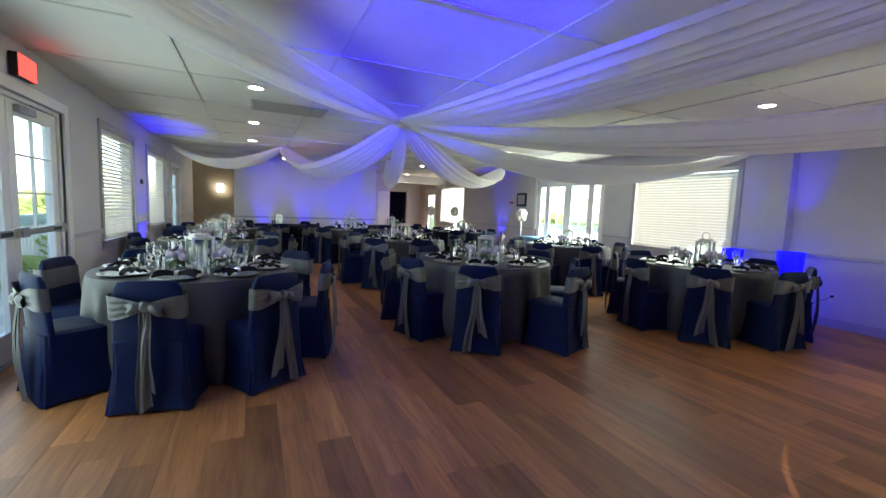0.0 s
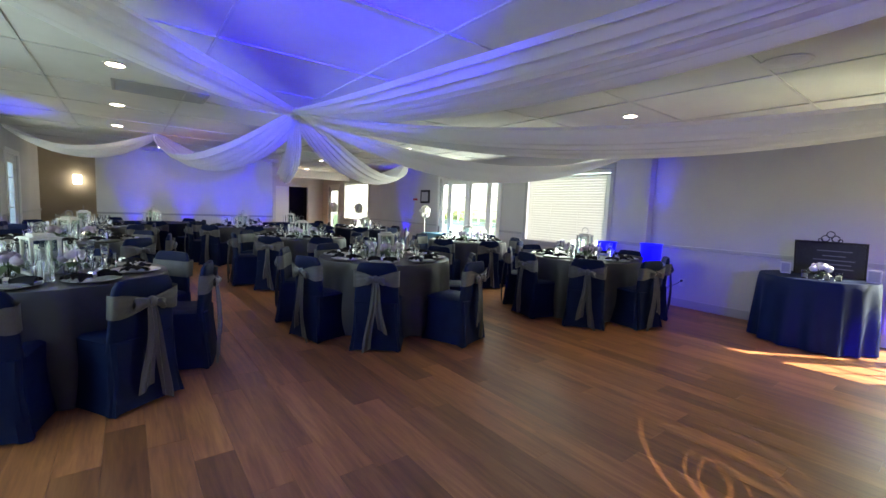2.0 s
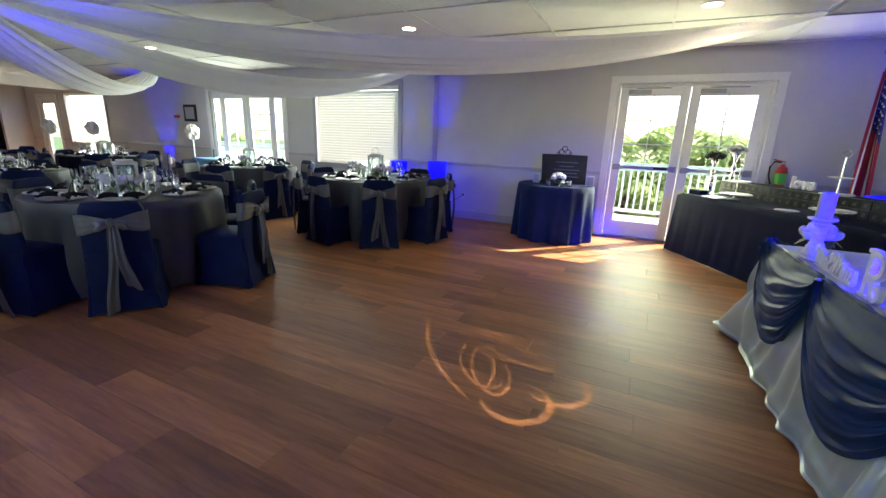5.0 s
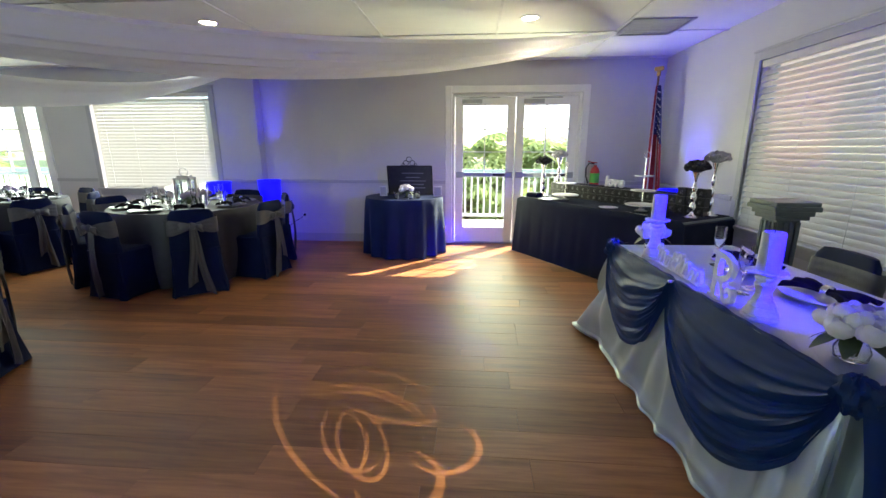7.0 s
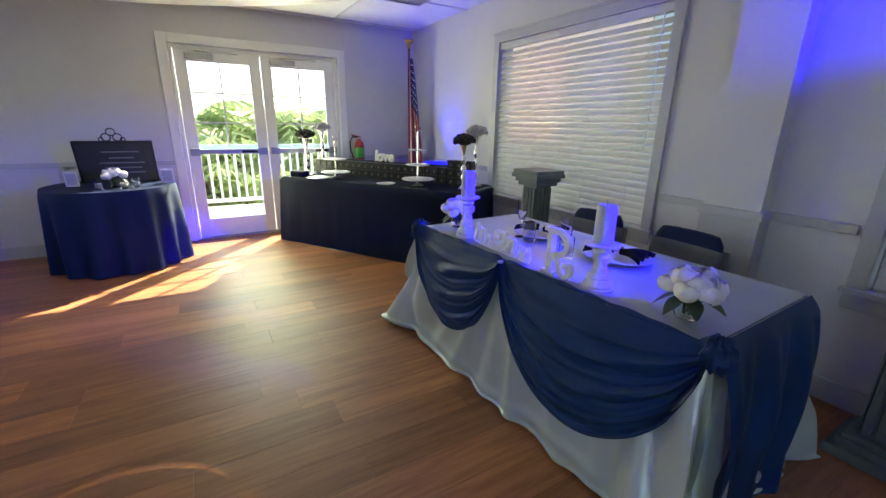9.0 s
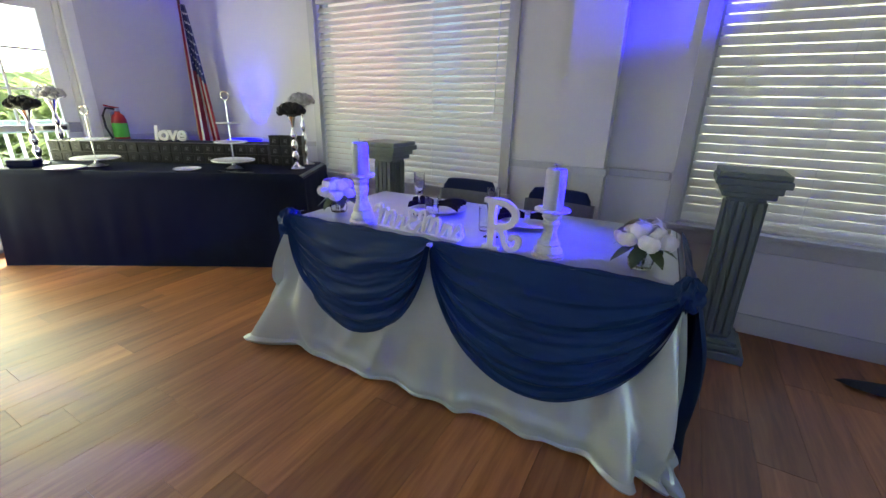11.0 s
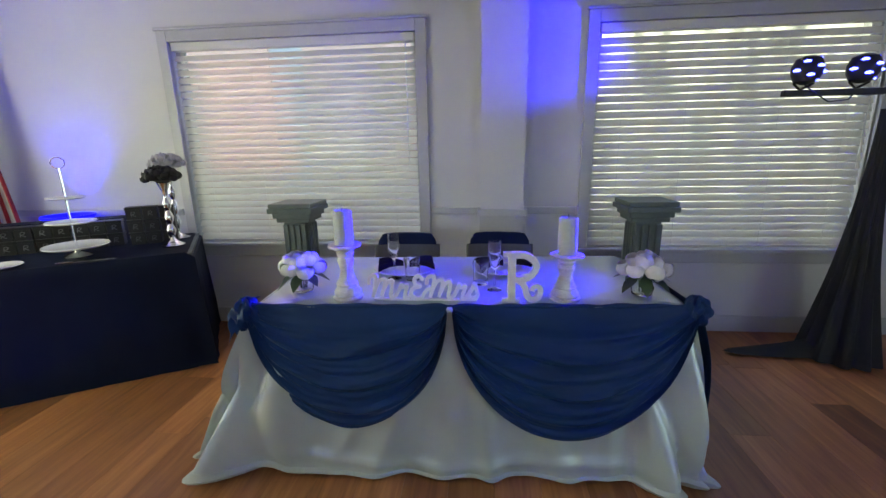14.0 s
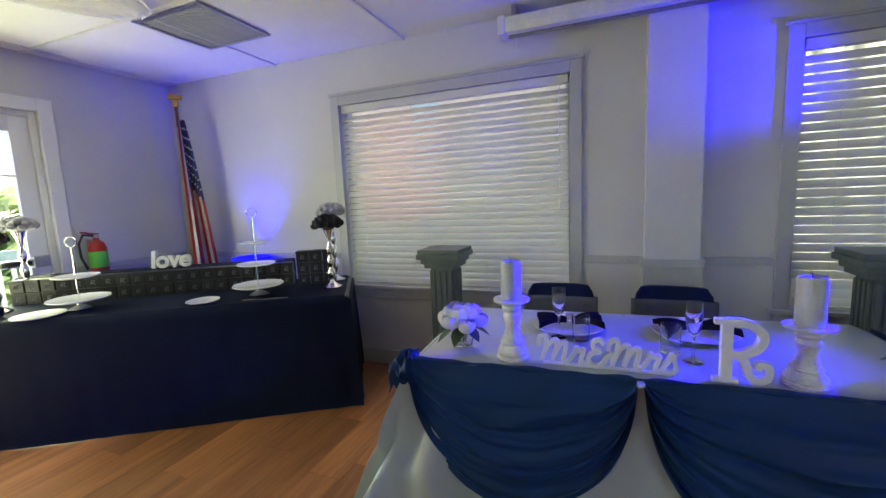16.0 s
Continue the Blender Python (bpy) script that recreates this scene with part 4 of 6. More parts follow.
# ---- guest tables and chairs ----
def chair_master(kind):
    ch = thing("banquet_chair", pose(0, 0, 0), "folding chair in a navy stretch cover with a grey satin sash", "chair", "chairs round the guest tables")

    def seat(u, v):
        # rings from the floor up to the seat: a straight-falling cover, a little drawn in under the seat
        z = 0.455 * v
        pinch = 0.014 * math.sin(math.pi * v)
        hx, y0, y1 = 0.248 - 0.034 * v - pinch, -0.305 + 0.040 * v + pinch * 0.4, 0.225 - 0.030 * v - pinch * 1.2
        a = 2 * math.pi * u
        c, s = math.cos(a), math.sin(a)
        e = 0.20
        px = hx * math.copysign(abs(c) ** e, c)
        py = (y0 + y1) / 2 + (y1 - y0) / 2 * math.copysign(abs(s) ** e, s)
        crease = 0.006 * (1 - v) * math.sin(9 * a + 2.2 * kind) + 0.004 * math.sin(14 * a + 5 * v + kind)
        lift = -0.022 * (1 - v) ** 3 * (0.5 + 0.5 * math.cos(4 * a))  # hem drawn up between the feet
        return (px + crease * c, py + crease * s, max(0.004, z - lift))

    bm = sheet(seat, 40, 10, closed=True)
    bm.verts.ensure_lookup_table()
    top = [bm.verts[i * 11 + 10] for i in range(40)]
    inner = [bm.verts.new((v.co.x * 0.86, v.co.y * 0.86, 0.472)) for v in top]
    for i in range(40):
        bm.faces.new((top[i], top[(i + 1) % 40], inner[(i + 1) % 40], inner[i]))
    bm.faces.new(inner)
    part("seat_cover", bm, NAVY, ch)

    def back(u, v):
        z = 0.40 + 0.44 * v
        a = 2 * math.pi * u
        c, s = math.cos(a), math.sin(a)
        hx = 0.214 - 0.026 * v - 0.045 * max(0, v - 0.9) / 0.1 * 0.6
        px = hx * math.copysign(abs(c) ** 0.3, c)
        th = 0.026 - 0.012 * max(0, v - 0.92) / 0.08
        py = -0.215 - 0.030 * v + th * math.copysign(abs(s) ** 0.5, s) - 0.022 * (1 - (px / 0.21) ** 2)
        zz = z - 0.02 * v * (px / 0.21) ** 4
        return (px, py, zz)

    bm = sheet(back, 36, 12, closed=True)
    bm.verts.ensure_lookup_table()
    bm.faces.new([bm.verts[i * 13 + 12] for i in range(36)])
    part("back_cover", bm, NAVY, ch)

    def band_(u, v):
        a = 2 * math.pi * u
        c, s = math.cos(a), math.sin(a)
        px = 0.213 * math.copysign(abs(c) ** 0.3, c)
        z = 0.612 + 0.150 * v + 0.008 * math.sin(6 * u + kind)
        squeeze = 0.30 + 0.70 * min(1, abs(px) / 0.17) ** 0.8 if s < 0 else 1
        z = 0.690 + (z - 0.690) * squeeze
        pleat = 0.0022 * math.sin(22 * v + 3 * abs(px) / 0.2 + kind) * (1.4 if s < 0 else 0.6)
        py = -0.228 - 0.033 * (z - 0.4) / 0.44 + (0.044 + pleat) * math.copysign(abs(s) ** 0.5, s) - 0.022 * (1 - (px / 0.213) ** 2)
        return (px, py, z)

    part("sash", sheet(band_, 52, 12, closed=True), SASH, ch, "grey satin band")
    rng = random.Random(7 + kind)
    tilt = rng.uniform(-0.25, 0.25)

    def knot(u, v):
        a, b = 2 * math.pi * u, math.pi * v
        r = 1 + 0.16 * math.sin(4 * a + 2 * b + kind)
        return (0.030 * r * math.cos(a) * math.sin(b), -0.322 + 0.022 * r * math.sin(a) * math.sin(b), 0.692 + 0.036 * math.cos(b) + 0.010 * math.cos(a) * tilt)

    part("bow_knot", sheet(knot, 14, 10, closed=True), SASH, ch, "grey satin knot")
    for sg in (-1, 1):
        size = rng.uniform(0.75, 1.1)

        def loop(u, v, sg=sg, size=size):
            ang = 2 * math.pi * v
            wide = 0.014 + 0.036 * size * u ** 0.8 * (1 - 0.5 * max(0, u - 0.8) / 0.2)
            fold = 0.007 * math.sin(3 * ang + 4 * u)
            return (sg * (0.018 + 0.088 * size * u + fold), -0.322 - (0.010 + 0.018 * math.sin(math.pi * u)) * math.cos(ang), 0.692 + wide * math.sin(ang) + (sg * tilt - 0.25) * 0.09 * u)
        part("bow_loop", sheet(loop, 8, 14), SASH, ch)
        end = rng.uniform(0.015, 0.05) if sg == (1 if kind % 2 else -1) else rng.uniform(0.10, 0.30)
        swing = rng.uniform(-0.03, 0.05)

        def tail(u, v, sg=sg, end=end, swing=swing):
            s = v * 2 - 1
            z = 0.672 - (0.672 - end) * u
            w = 0.014 + 0.030 * u ** 0.7
            x = sg * (0.008 + (0.022 + swing) * u ** 1.2) + s * w + 0.006 * math.sin(7 * u + sg)
            y = -0.316 - 0.011 * math.sin(4.5 * s + 3 * u + sg + kind) * (0.5 + 0.5 * u) - 0.018 * math.sin(math.pi * u) - 0.016 * u
            return (x, y, z - 0.030 * s * sg * u)
        part("sash_tail", thick(sheet(tail, 14, 10), 0.0025), SASH, ch)
    return ch


CHAIRS = [chair_master(k) for k in range(4)]


def cloth_mesh(r, top, seed, nf=17, drop=0.012):
    rng = random.Random(seed)
    ph = [rng.uniform(0, 6.28) for _ in range(3)]

    def at(u, v):
        a = 2 * math.pi * u
        if v < 0.25:
            q = v / 0.25
            return (r * q * math.cos(a), r * q * math.sin(a), top)
        s = (v - 0.25) / 0.75
        f = math.sin(nf * a + ph[0] + 0.8 * math.sin(3 * a + ph[1]))
        rr = r + 0.012 * math.sin(min(1, s * 12) * math.pi / 2) + s ** 0.8 * (0.018 + 0.034 * f) + 0.012 * s * math.sin(7 * a + ph[2])
        z = top - 0.004 - (top - 0.004 - drop) * max(0.0, s)
        if s < 0.03:
            z = top - 0.003 * (s / 0.03)
        return (rr * math.cos(a), rr * math.sin(a), z)

    bm = sheet(at, 136, 24, closed=True)
    bmesh.ops.remove_doubles(bm, verts=bm.verts, dist=0.0004)
    return bm


def table_under(r, h, t):
    part("tabletop", lathe([(r - 0.02, h - 0.022), (r - 0.012, h - 0.018), (r - 0.012, h - 0.004), (r - 0.02, h)], 40), GREY_WOOD, t, "round folding top")
    first = None
    for k in range(4):
        a = radians(45 + 90 * k)
        leg = part("leg", tube([(0.42 * math.cos(a), 0.42 * math.sin(a), h - 0.03), (0.46 * math.cos(a), 0.46 * math.sin(a), 0.0)], 0.014), STEEL, t)


rt = thing("round_table", pose(0, 0, 0), "round folding table hidden under its cloth", "table", "guest tables")
table_under(0.745, 0.758, rt)
tc = thing("tablecloth", pose(0, 0, 0), "grey satin floor-length round tablecloth", "tablecloth", "guest tablecloths")
part("cloth", cloth_mesh(0.757, 0.766, 3), GREY_CLOTH, tc)
tc2 = thing("tablecloth", pose(0, 0, 0), "dark navy floor-length round tablecloth", "tablecloth", "guest tablecloths")
part("cloth", cloth_mesh(0.757, 0.766, 5), NAVY_DARK, tc2)


def charger_master():
    p = thing("charger_plate", pose(0, 0, 0), "silver-white charger plate set on the table", "plate", "charger plates")
    part("plate", lathe([(0.09, 0.0), (0.105, 0.004), (0.150, 0.014), (0.163, 0.018), (0.163, 0.021), (0.148, 0.018), (0.10, 0.009), (0.05, 0.0085)], 36), PLATE_SILVER, p)
    return p


def napkin_master():
    p = thing("napkin", pose(0, 0, 0), "black cloth napkin fanned through a silver ring", "napkin", "napkins")
    for sg in (-1, 1):
        def fan(u, v, sg=sg):
            s = v * 2 - 1
            w = 0.018 + 0.078 * u
            return (sg * (0.012 + 0.125 * u), s * w, 0.024 + 0.020 * math.sin(10 * s) * (0.4 + u) * 0.5 + 0.018 * (1 - s * s) + 0.012 * math.sin(3 * u))
        part("fold", thick(sheet(fan, 8, 14), 0.006), NAPKIN, p, "black pleated cloth")
    part("ring", lathe([(0.022, -0.015), (0.026, -0.013), (0.026, 0.013), (0.022, 0.015)], 18, at=(0, 0, 0)), CHROME, p, "silver napkin ring")
    p.children[-1].rotation_euler = (0, radians(90), 0)
    p.children[-1].location = (0, 0, 0.034)
    return p


def tumbler_master(r=0.036, h=0.13, name="drinking_glass", label="clear straight drinking glass"):
    p = thing(name, pose(0, 0, 0), label, "glass", "table glassware")
    part("bowl", lathe([(r * 0.84, 0.0), (r * 0.88, 0.004), (r, h), (r - 0.0025, h), (r * 0.80, 0.014), (0.004, 0.013)], 20), GLASS, p)
    return p


def flute_master():
    p = thing("champagne_flute", pose(0, 0, 0), "clear stemmed champagne flute", "glass", "table glassware")
    part("bowl", lathe([(0.006, 0.090), (0.018, 0.105), (0.028, 0.150), (0.027, 0.215), (0.0255, 0.215), (0.026, 0.152), (0.014, 0.112), (0.003, 0.102)], 18), GLASS, p)
    part("stem", lathe([(0.034, 0.0), (0.033, 0.003), (0.008, 0.009), (0.0045, 0.02), (0.0045, 0.085), (0.006, 0.0895)], 16), GLASS, p)
    return p


def cylinder_candle_master():
    p = thing("candle_cylinder", pose(0, 0, 0), "tall clear glass cylinder with a white floating candle", "candle holder", "centrepiece cylinders")
    part("vase", lathe([(0.04, 0.0), (0.042, 0.003), (0.042, 0.23), (0.0395, 0.23), (0.0395, 0.008), (0.004, 0.007)], 20), GLASS, p)
    part("candle", lathe([(0.028, 0.010), (0.032, 0.018), (0.031, 0.045), (0.02, 0.05)], 16), WAX, p, "white candle")
    return p


def lantern_master(mat, label, h=0.30):
    p = thing("lantern", pose(0, 0, 0), label, "lantern", "table lanterns")
    w = 0.078
    part("base", boxes((-w - 0.012, w + 0.012, -w - 0.012, w + 0.012, 0, 0.022), bevel=0.004), mat, p, "", False)
    for sx in (-1, 1):
        for sy in (-1, 1):
            part("post", boxes((sx * w - 0.009, sx * w + 0.009, sy * w - 0.009, sy * w + 0.009, 0.022, h - 0.05)), mat, p, "", False)
    part("roof", boxes((-w - 0.014, w + 0.014, -w - 0.014, w + 0.014, h - 0.05, h - 0.030), (-w + 0.015, w - 0.015, -w + 0.015, w - 0.015, h - 0.030, h - 0.008), bevel=0.004), mat, p, "", False)
    ring = [(0.045 * math.cos(a), 0, h + 0.030 + 0.045 * math.sin(a)) for a in [math.pi * 2 * k / 16 for k in range(17)]]
    part("handle", tube(ring, 0.004, 6), STEEL, p, "metal ring handle")
    for sx, sy in ((1, 0), (-1, 0), (0, 1), (0, -1)):
        q = boxes((w - 0.001, w + 0.001, -w + 0.009, w - 0.009, 0.022, h - 0.05)) if sx > 0 else boxes((-w - 0.001, -w + 0.001, -w + 0.009, w - 0.009, 0.022, h - 0.05)) if sx < 0 else boxes((-w + 0.009, w - 0.009, sy * w - 0.001, sy * w + 0.001, 0.022, h - 0.05))
        part("pane", q, PANE, p, "clear glass", False)
    part("candle", lathe([(0.03, 0.0225), (0.032, 0.03), (0.031, 0.12), (0.012, 0.123)], 16), WAX, p, "white pillar candle")
    return p


def blossom(bm, c, r, rng, n=28):
    """Rose: shells of cupped petals closing over a bud, their rims curling out."""
    c = Vector(c)
    tilt = Matrix.Rotation(rng.uniform(-0.5, 0.5), 3, "X") @ Matrix.Rotation(rng.uniform(-0.5, 0.5), 3, "Y")
    for k in range(n):
        ring = k / (n - 1)
        a = k * 2.4 + rng.uniform(-0.2, 0.2)
        rr = r * (0.26 + 0.70 * ring ** 0.75) * rng.uniform(0.93, 1.07)
        tip = radians(4 + 34 * ring + rng.uniform(-6, 6))
        wide = radians(64 - 22 * ring)
        g = []
        for i in range(5):
            q = i / 4
            row = []
            for j in range(5):
                s = j / 2 - 1
                th = radians(150) + (tip + radians(12) * s * s - radians(150)) * q
                curl = 1 + 0.10 * (0.3 + ring) * max(0, q - 0.5) ** 2 * 5 + 0.03 * math.sin(9 * s + k)
                ph = a + s * wide * math.sin(radians(35) + q * radians(100))
                row.append(bm.verts.new(c + tilt @ Vector((rr * curl * math.sin(th) * math.cos(ph), rr * curl * math.sin(th) * math.sin(ph), rr * 0.84 * math.cos(th)))))
            g.append(row)
        for i in range(4):
            for j in range(4):
                bm.faces.new((g[i][j], g[i + 1][j], g[i + 1][j + 1], g[i][j + 1]))


def leaf(bm, base, d, ln, w):
    base, d = Vector(base), Vector(d).normalized()
    s = d.cross(Vector((0, 0, 1)))
    s = s.normalized() if s.length > 0.01 else Vector((1, 0, 0))
    up = s.cross(d)
    g = []
    for i in range(6):
        t = i / 5
        ww = w * math.sin(math.pi * (0.06 + 0.92 * t)) * 0.5
        c = base + d * ln * t - Vector((0, 0, 0.35 * ln * t * t))
        g.append([bm.verts.new(c + s * ww + up * 0.15 * ww), bm.verts.new(c), bm.verts.new(c - s * ww + up * 0.15 * ww)])
    for i in range(5):
        for j in range(2):
            bm.faces.new((g[i][j], g[i][j + 1], g[i + 1][j + 1], g[i + 1][j]))


def posy_master(petal, label, seed, r=0.038, count=6):
    rng = random.Random(seed)
    p = thing("flower_posy", pose(0, 0, 0), label, "flowers", "table posies")
    part("vase", lathe([(0.030, 0.0), (0.040, 0.006), (0.045, 0.035), (0.034, 0.062), (0.040, 0.075), (0.037, 0.075), (0.031, 0.062), (0.041, 0.035), (0.036, 0.010), (0.003, 0.009)], 20), GLASS, p, "clear round glass vase")
    for k in range(count):
        a = 6.28 * k / max(1, count - 1) + 0.4
        rad = 0.0 if k == 0 else r * (1.0 if k % 2 else 1.75)
        bm = bmesh.new()
        blossom(bm, (rad * math.cos(a), rad * math.sin(a), 0.112 + (0.040 if k == 0 else 0.028 if k % 2 else 0.0) + rng.uniform(-0.006, 0.006)), r, rng)
        part("rose", bm, petal, p)
    for k in range(7):
        a = 6.28 * k / 7
        bm = bmesh.new()
        leaf(bm, (0.03 * math.cos(a), 0.03 * math.sin(a), 0.085), (math.cos(a), math.sin(a), rng.uniform(-0.45, 0.05)), 0.085, 0.050)
        part("leaf", bm, LEAF, p)
    bm = bmesh.new()
    for k in range(5):
        a = 1.3 * k
        tube([(0.012 * math.cos(a), 0.012 * math.sin(a), 0.014), (0.02 * math.cos(a), 0.02 * math.sin(a), 0.105)], 0.003, 5, bm)
    part("stem", bm, LEAF, p)
    return p


CHARGER, NAPK, TUMBLER, FLUTE, CYL = charger_master(), napkin_master(), tumbler_master(), flute_master(), cylinder_candle_master()
LANTERN_W = lantern_master(DISTRESSED, "white wooden lantern with a pillar candle on the table")
LANTERN_B = lantern_master(DISTRESSED, "white and bronze lantern with a ring handle", 0.34)
POSY_LILAC = posy_master(PETAL_LILAC, "lilac roses with green leaves in a glass vase", 4)
MASTERS = [rt, tc, tc2, CHARGER, NAPK, TUMBLER, FLUTE, CYL, LANTERN_W, LANTERN_B, POSY_LILAC, *CHAIRS]


def stand(x, y, z=0.0, rz=0.0):
    return pose(x, y, z, 0, 0, rz)


TT = 0.7675
TABLES = [(0.10, 4.12, -101, "grey"), (3.04, 4.27, -76, "grey"), (5.80, 3.42, -97, "grey"), (0.0, 7.2, -95, "grey"), (3.05, 7.3, -90, "grey"), (5.95, 6.15, -110, "grey"),
          (-0.05, 10.2, -90, "grey"), (2.7, 10.3, -90, "grey"), (5.6, 9.9, -80, "dark"), (1.1, 12.0, -90, "dark"), (4.4, 12.3, -70, "dark")]
PULLED = {(1, 0): 0.17, (1, 7): 0.05, (1, 5): 0.10}  # chairs standing further out from their table
rng = random.Random(11)
for ti, (x, y, a0, kind) in enumerate(TABLES):
    copy_thing(rt, stand(x, y, 0, rng.uniform(0, 90)))
    copy_thing(tc if kind == "grey" else tc2, stand(x, y, 0, rng.uniform(0, 360)))
    for k in range(8):
        a = radians(a0 + 45 * k + rng.uniform(-2, 2))
        dist = 0.80 + rng.uniform(-0.01, 0.03) + PULLED.get((ti, k), 0.0)
        cx, cy = x + dist * math.cos(a), y + dist * math.sin(a)
        if cx > XR - 0.32 or cx < XL + 0.30 or cy > YF - 0.35:
            continue
        copy_thing(CHAIRS[(ti * 3 + k * 5) % 4], stand(cx, cy, 0, math.degrees(a) + 90 + rng.uniform(-5, 5)))
        if ti < 9:
            px, py = x + 0.56 * math.cos(a), y + 0.56 * math.sin(a)
            copy_thing(CHARGER, stand(px, py, TT))
            copy_thing(NAPK, stand(px, py, TT + 0.004, math.degrees(a) + 90 + rng.uniform(-15, 15)))
            b = a + 0.36
            copy_thing(TUMBLER, stand(x + 0.40 * math.cos(b), y + 0.40 * math.sin(b), TT))
            b = a + 0.16
            copy_thing(FLUTE, stand(x + 0.36 * math.cos(b), y + 0.36 * math.sin(b), TT))
    copy_thing(LANTERN_B if ti == 2 else LANTERN_W, stand(x, y, TT, 25 + 40 * ti))
    for k in range(3):
        b = radians(a0 + 20 + 120 * k)
        copy_thing(CYL, stand(x + 0.19 * math.cos(b), y + 0.19 * math.sin(b), TT))
        b += 1.05
        if ti < 6:
            copy_thing(POSY_LILAC, stand(x + 0.20 * math.cos(b), y + 0.20 * math.sin(b), TT, 77 * k))
for ob in MASTERS:
    for o in (*ob.children_recursive, ob):
        bpy.data.objects.remove(o)

# ---- head table for two ----
HT = stand(3.262, -1.265, 0, 2.4)
ht = thing("head_table", HT, "rectangular folding table hidden under its cloths", "table")
part("tabletop", boxes((-0.858, 0.858, -0.375, 0.375, 0.73, 0.758), bevel=0.004), GREY_WOOD, ht, "", False)
for sx in (-1, 1):
    part("leg", tube([(sx * 0.75, -0.28, 0.72), (sx * 0.75, -0.28, 0.012), (sx * 0.75, 0.28, 0.012), (sx * 0.75, 0.28, 0.72)], 0.014), STEEL, ht)


def rect_cloth(hx, hy, top, flare, seed, drop=0.006, folds=0.022, n=260, corner=0.05, bulge=None):
    """Cloth over a rectangular table: flat top, rounded edge, folded skirt to the floor that flares at the corners."""
    rng = random.Random(seed)
    ph = [rng.uniform(0, 6.28) for _ in range(6)]
    per = 4 * (hx + hy)

    def rim(u):
        s = u * per
        for ax, ay, bx, by in ((-hx, hy, hx, hy), (hx, hy, hx, -hy), (hx, -hy, -hx, -hy), (-hx, -hy, -hx, hy)):
            ln = abs(bx - ax) + abs(by - ay)
            if s <= ln:
                q = s / ln
                nx, ny = (0, 1) if ay == by == hy else (0, -1) if ay == by else (1, 0) if ax > 0 else (-1, 0)
                near = max(0.0, 1 - min(s, ln - s) / 0.30)
                return ax + (bx - ax) * q, ay + (by - ay) * q, nx, ny, near, s, ln
            s -= ln
        return -hx, hy, 0, 1, 1, 0, 1

    def at(u, v):
        x, y, nx, ny, near, s, ln = rim(min(u, 0.99999))
        if v < 0.12:
            q = v / 0.12
            return (x * q, y * q, top)
        t = (v - 0.12) / 0.88
        cx, cy = (1 if x > 0 else -1), (1 if y > 0 else -1)
        dx, dy = nx * (1 - near) + 0.85 * near * cx, ny * (1 - near) + 0.85 * near * cy
        a = u * per
        slant = 3.2 * t * (0.5 - s / ln)
        wave = math.sin(30 * a + ph[0] + slant + 1.4 * math.sin(4.1 * a + ph[1])) * 0.55 + math.sin(53 * a + ph[2] - slant) * 0.2 + math.sin(9 * a + ph[3]) * 0.45
        amp = folds * (0.30 + 0.45 * near)
        out = 0.008 + flare * t ** 1.3 * (0.55 + near * 0.45) + amp * wave * min(1, t * 1.6)
        if bulge:
            out += bulge(x, y, t)
        z = top - 0.003 - (top - 0.003 - drop) * min(1.0, t * 1.04)
        return (x + dx * out, y + dy * out, z)

    bm = sheet(at, n, 26, closed=True)
    bmesh.ops.remove_doubles(bm, verts=bm.verts, dist=0.0003)
    return bm


hc = thing("tablecloth", HT, "silver satin tablecloth puddled on the floor round the head table", "tablecloth")


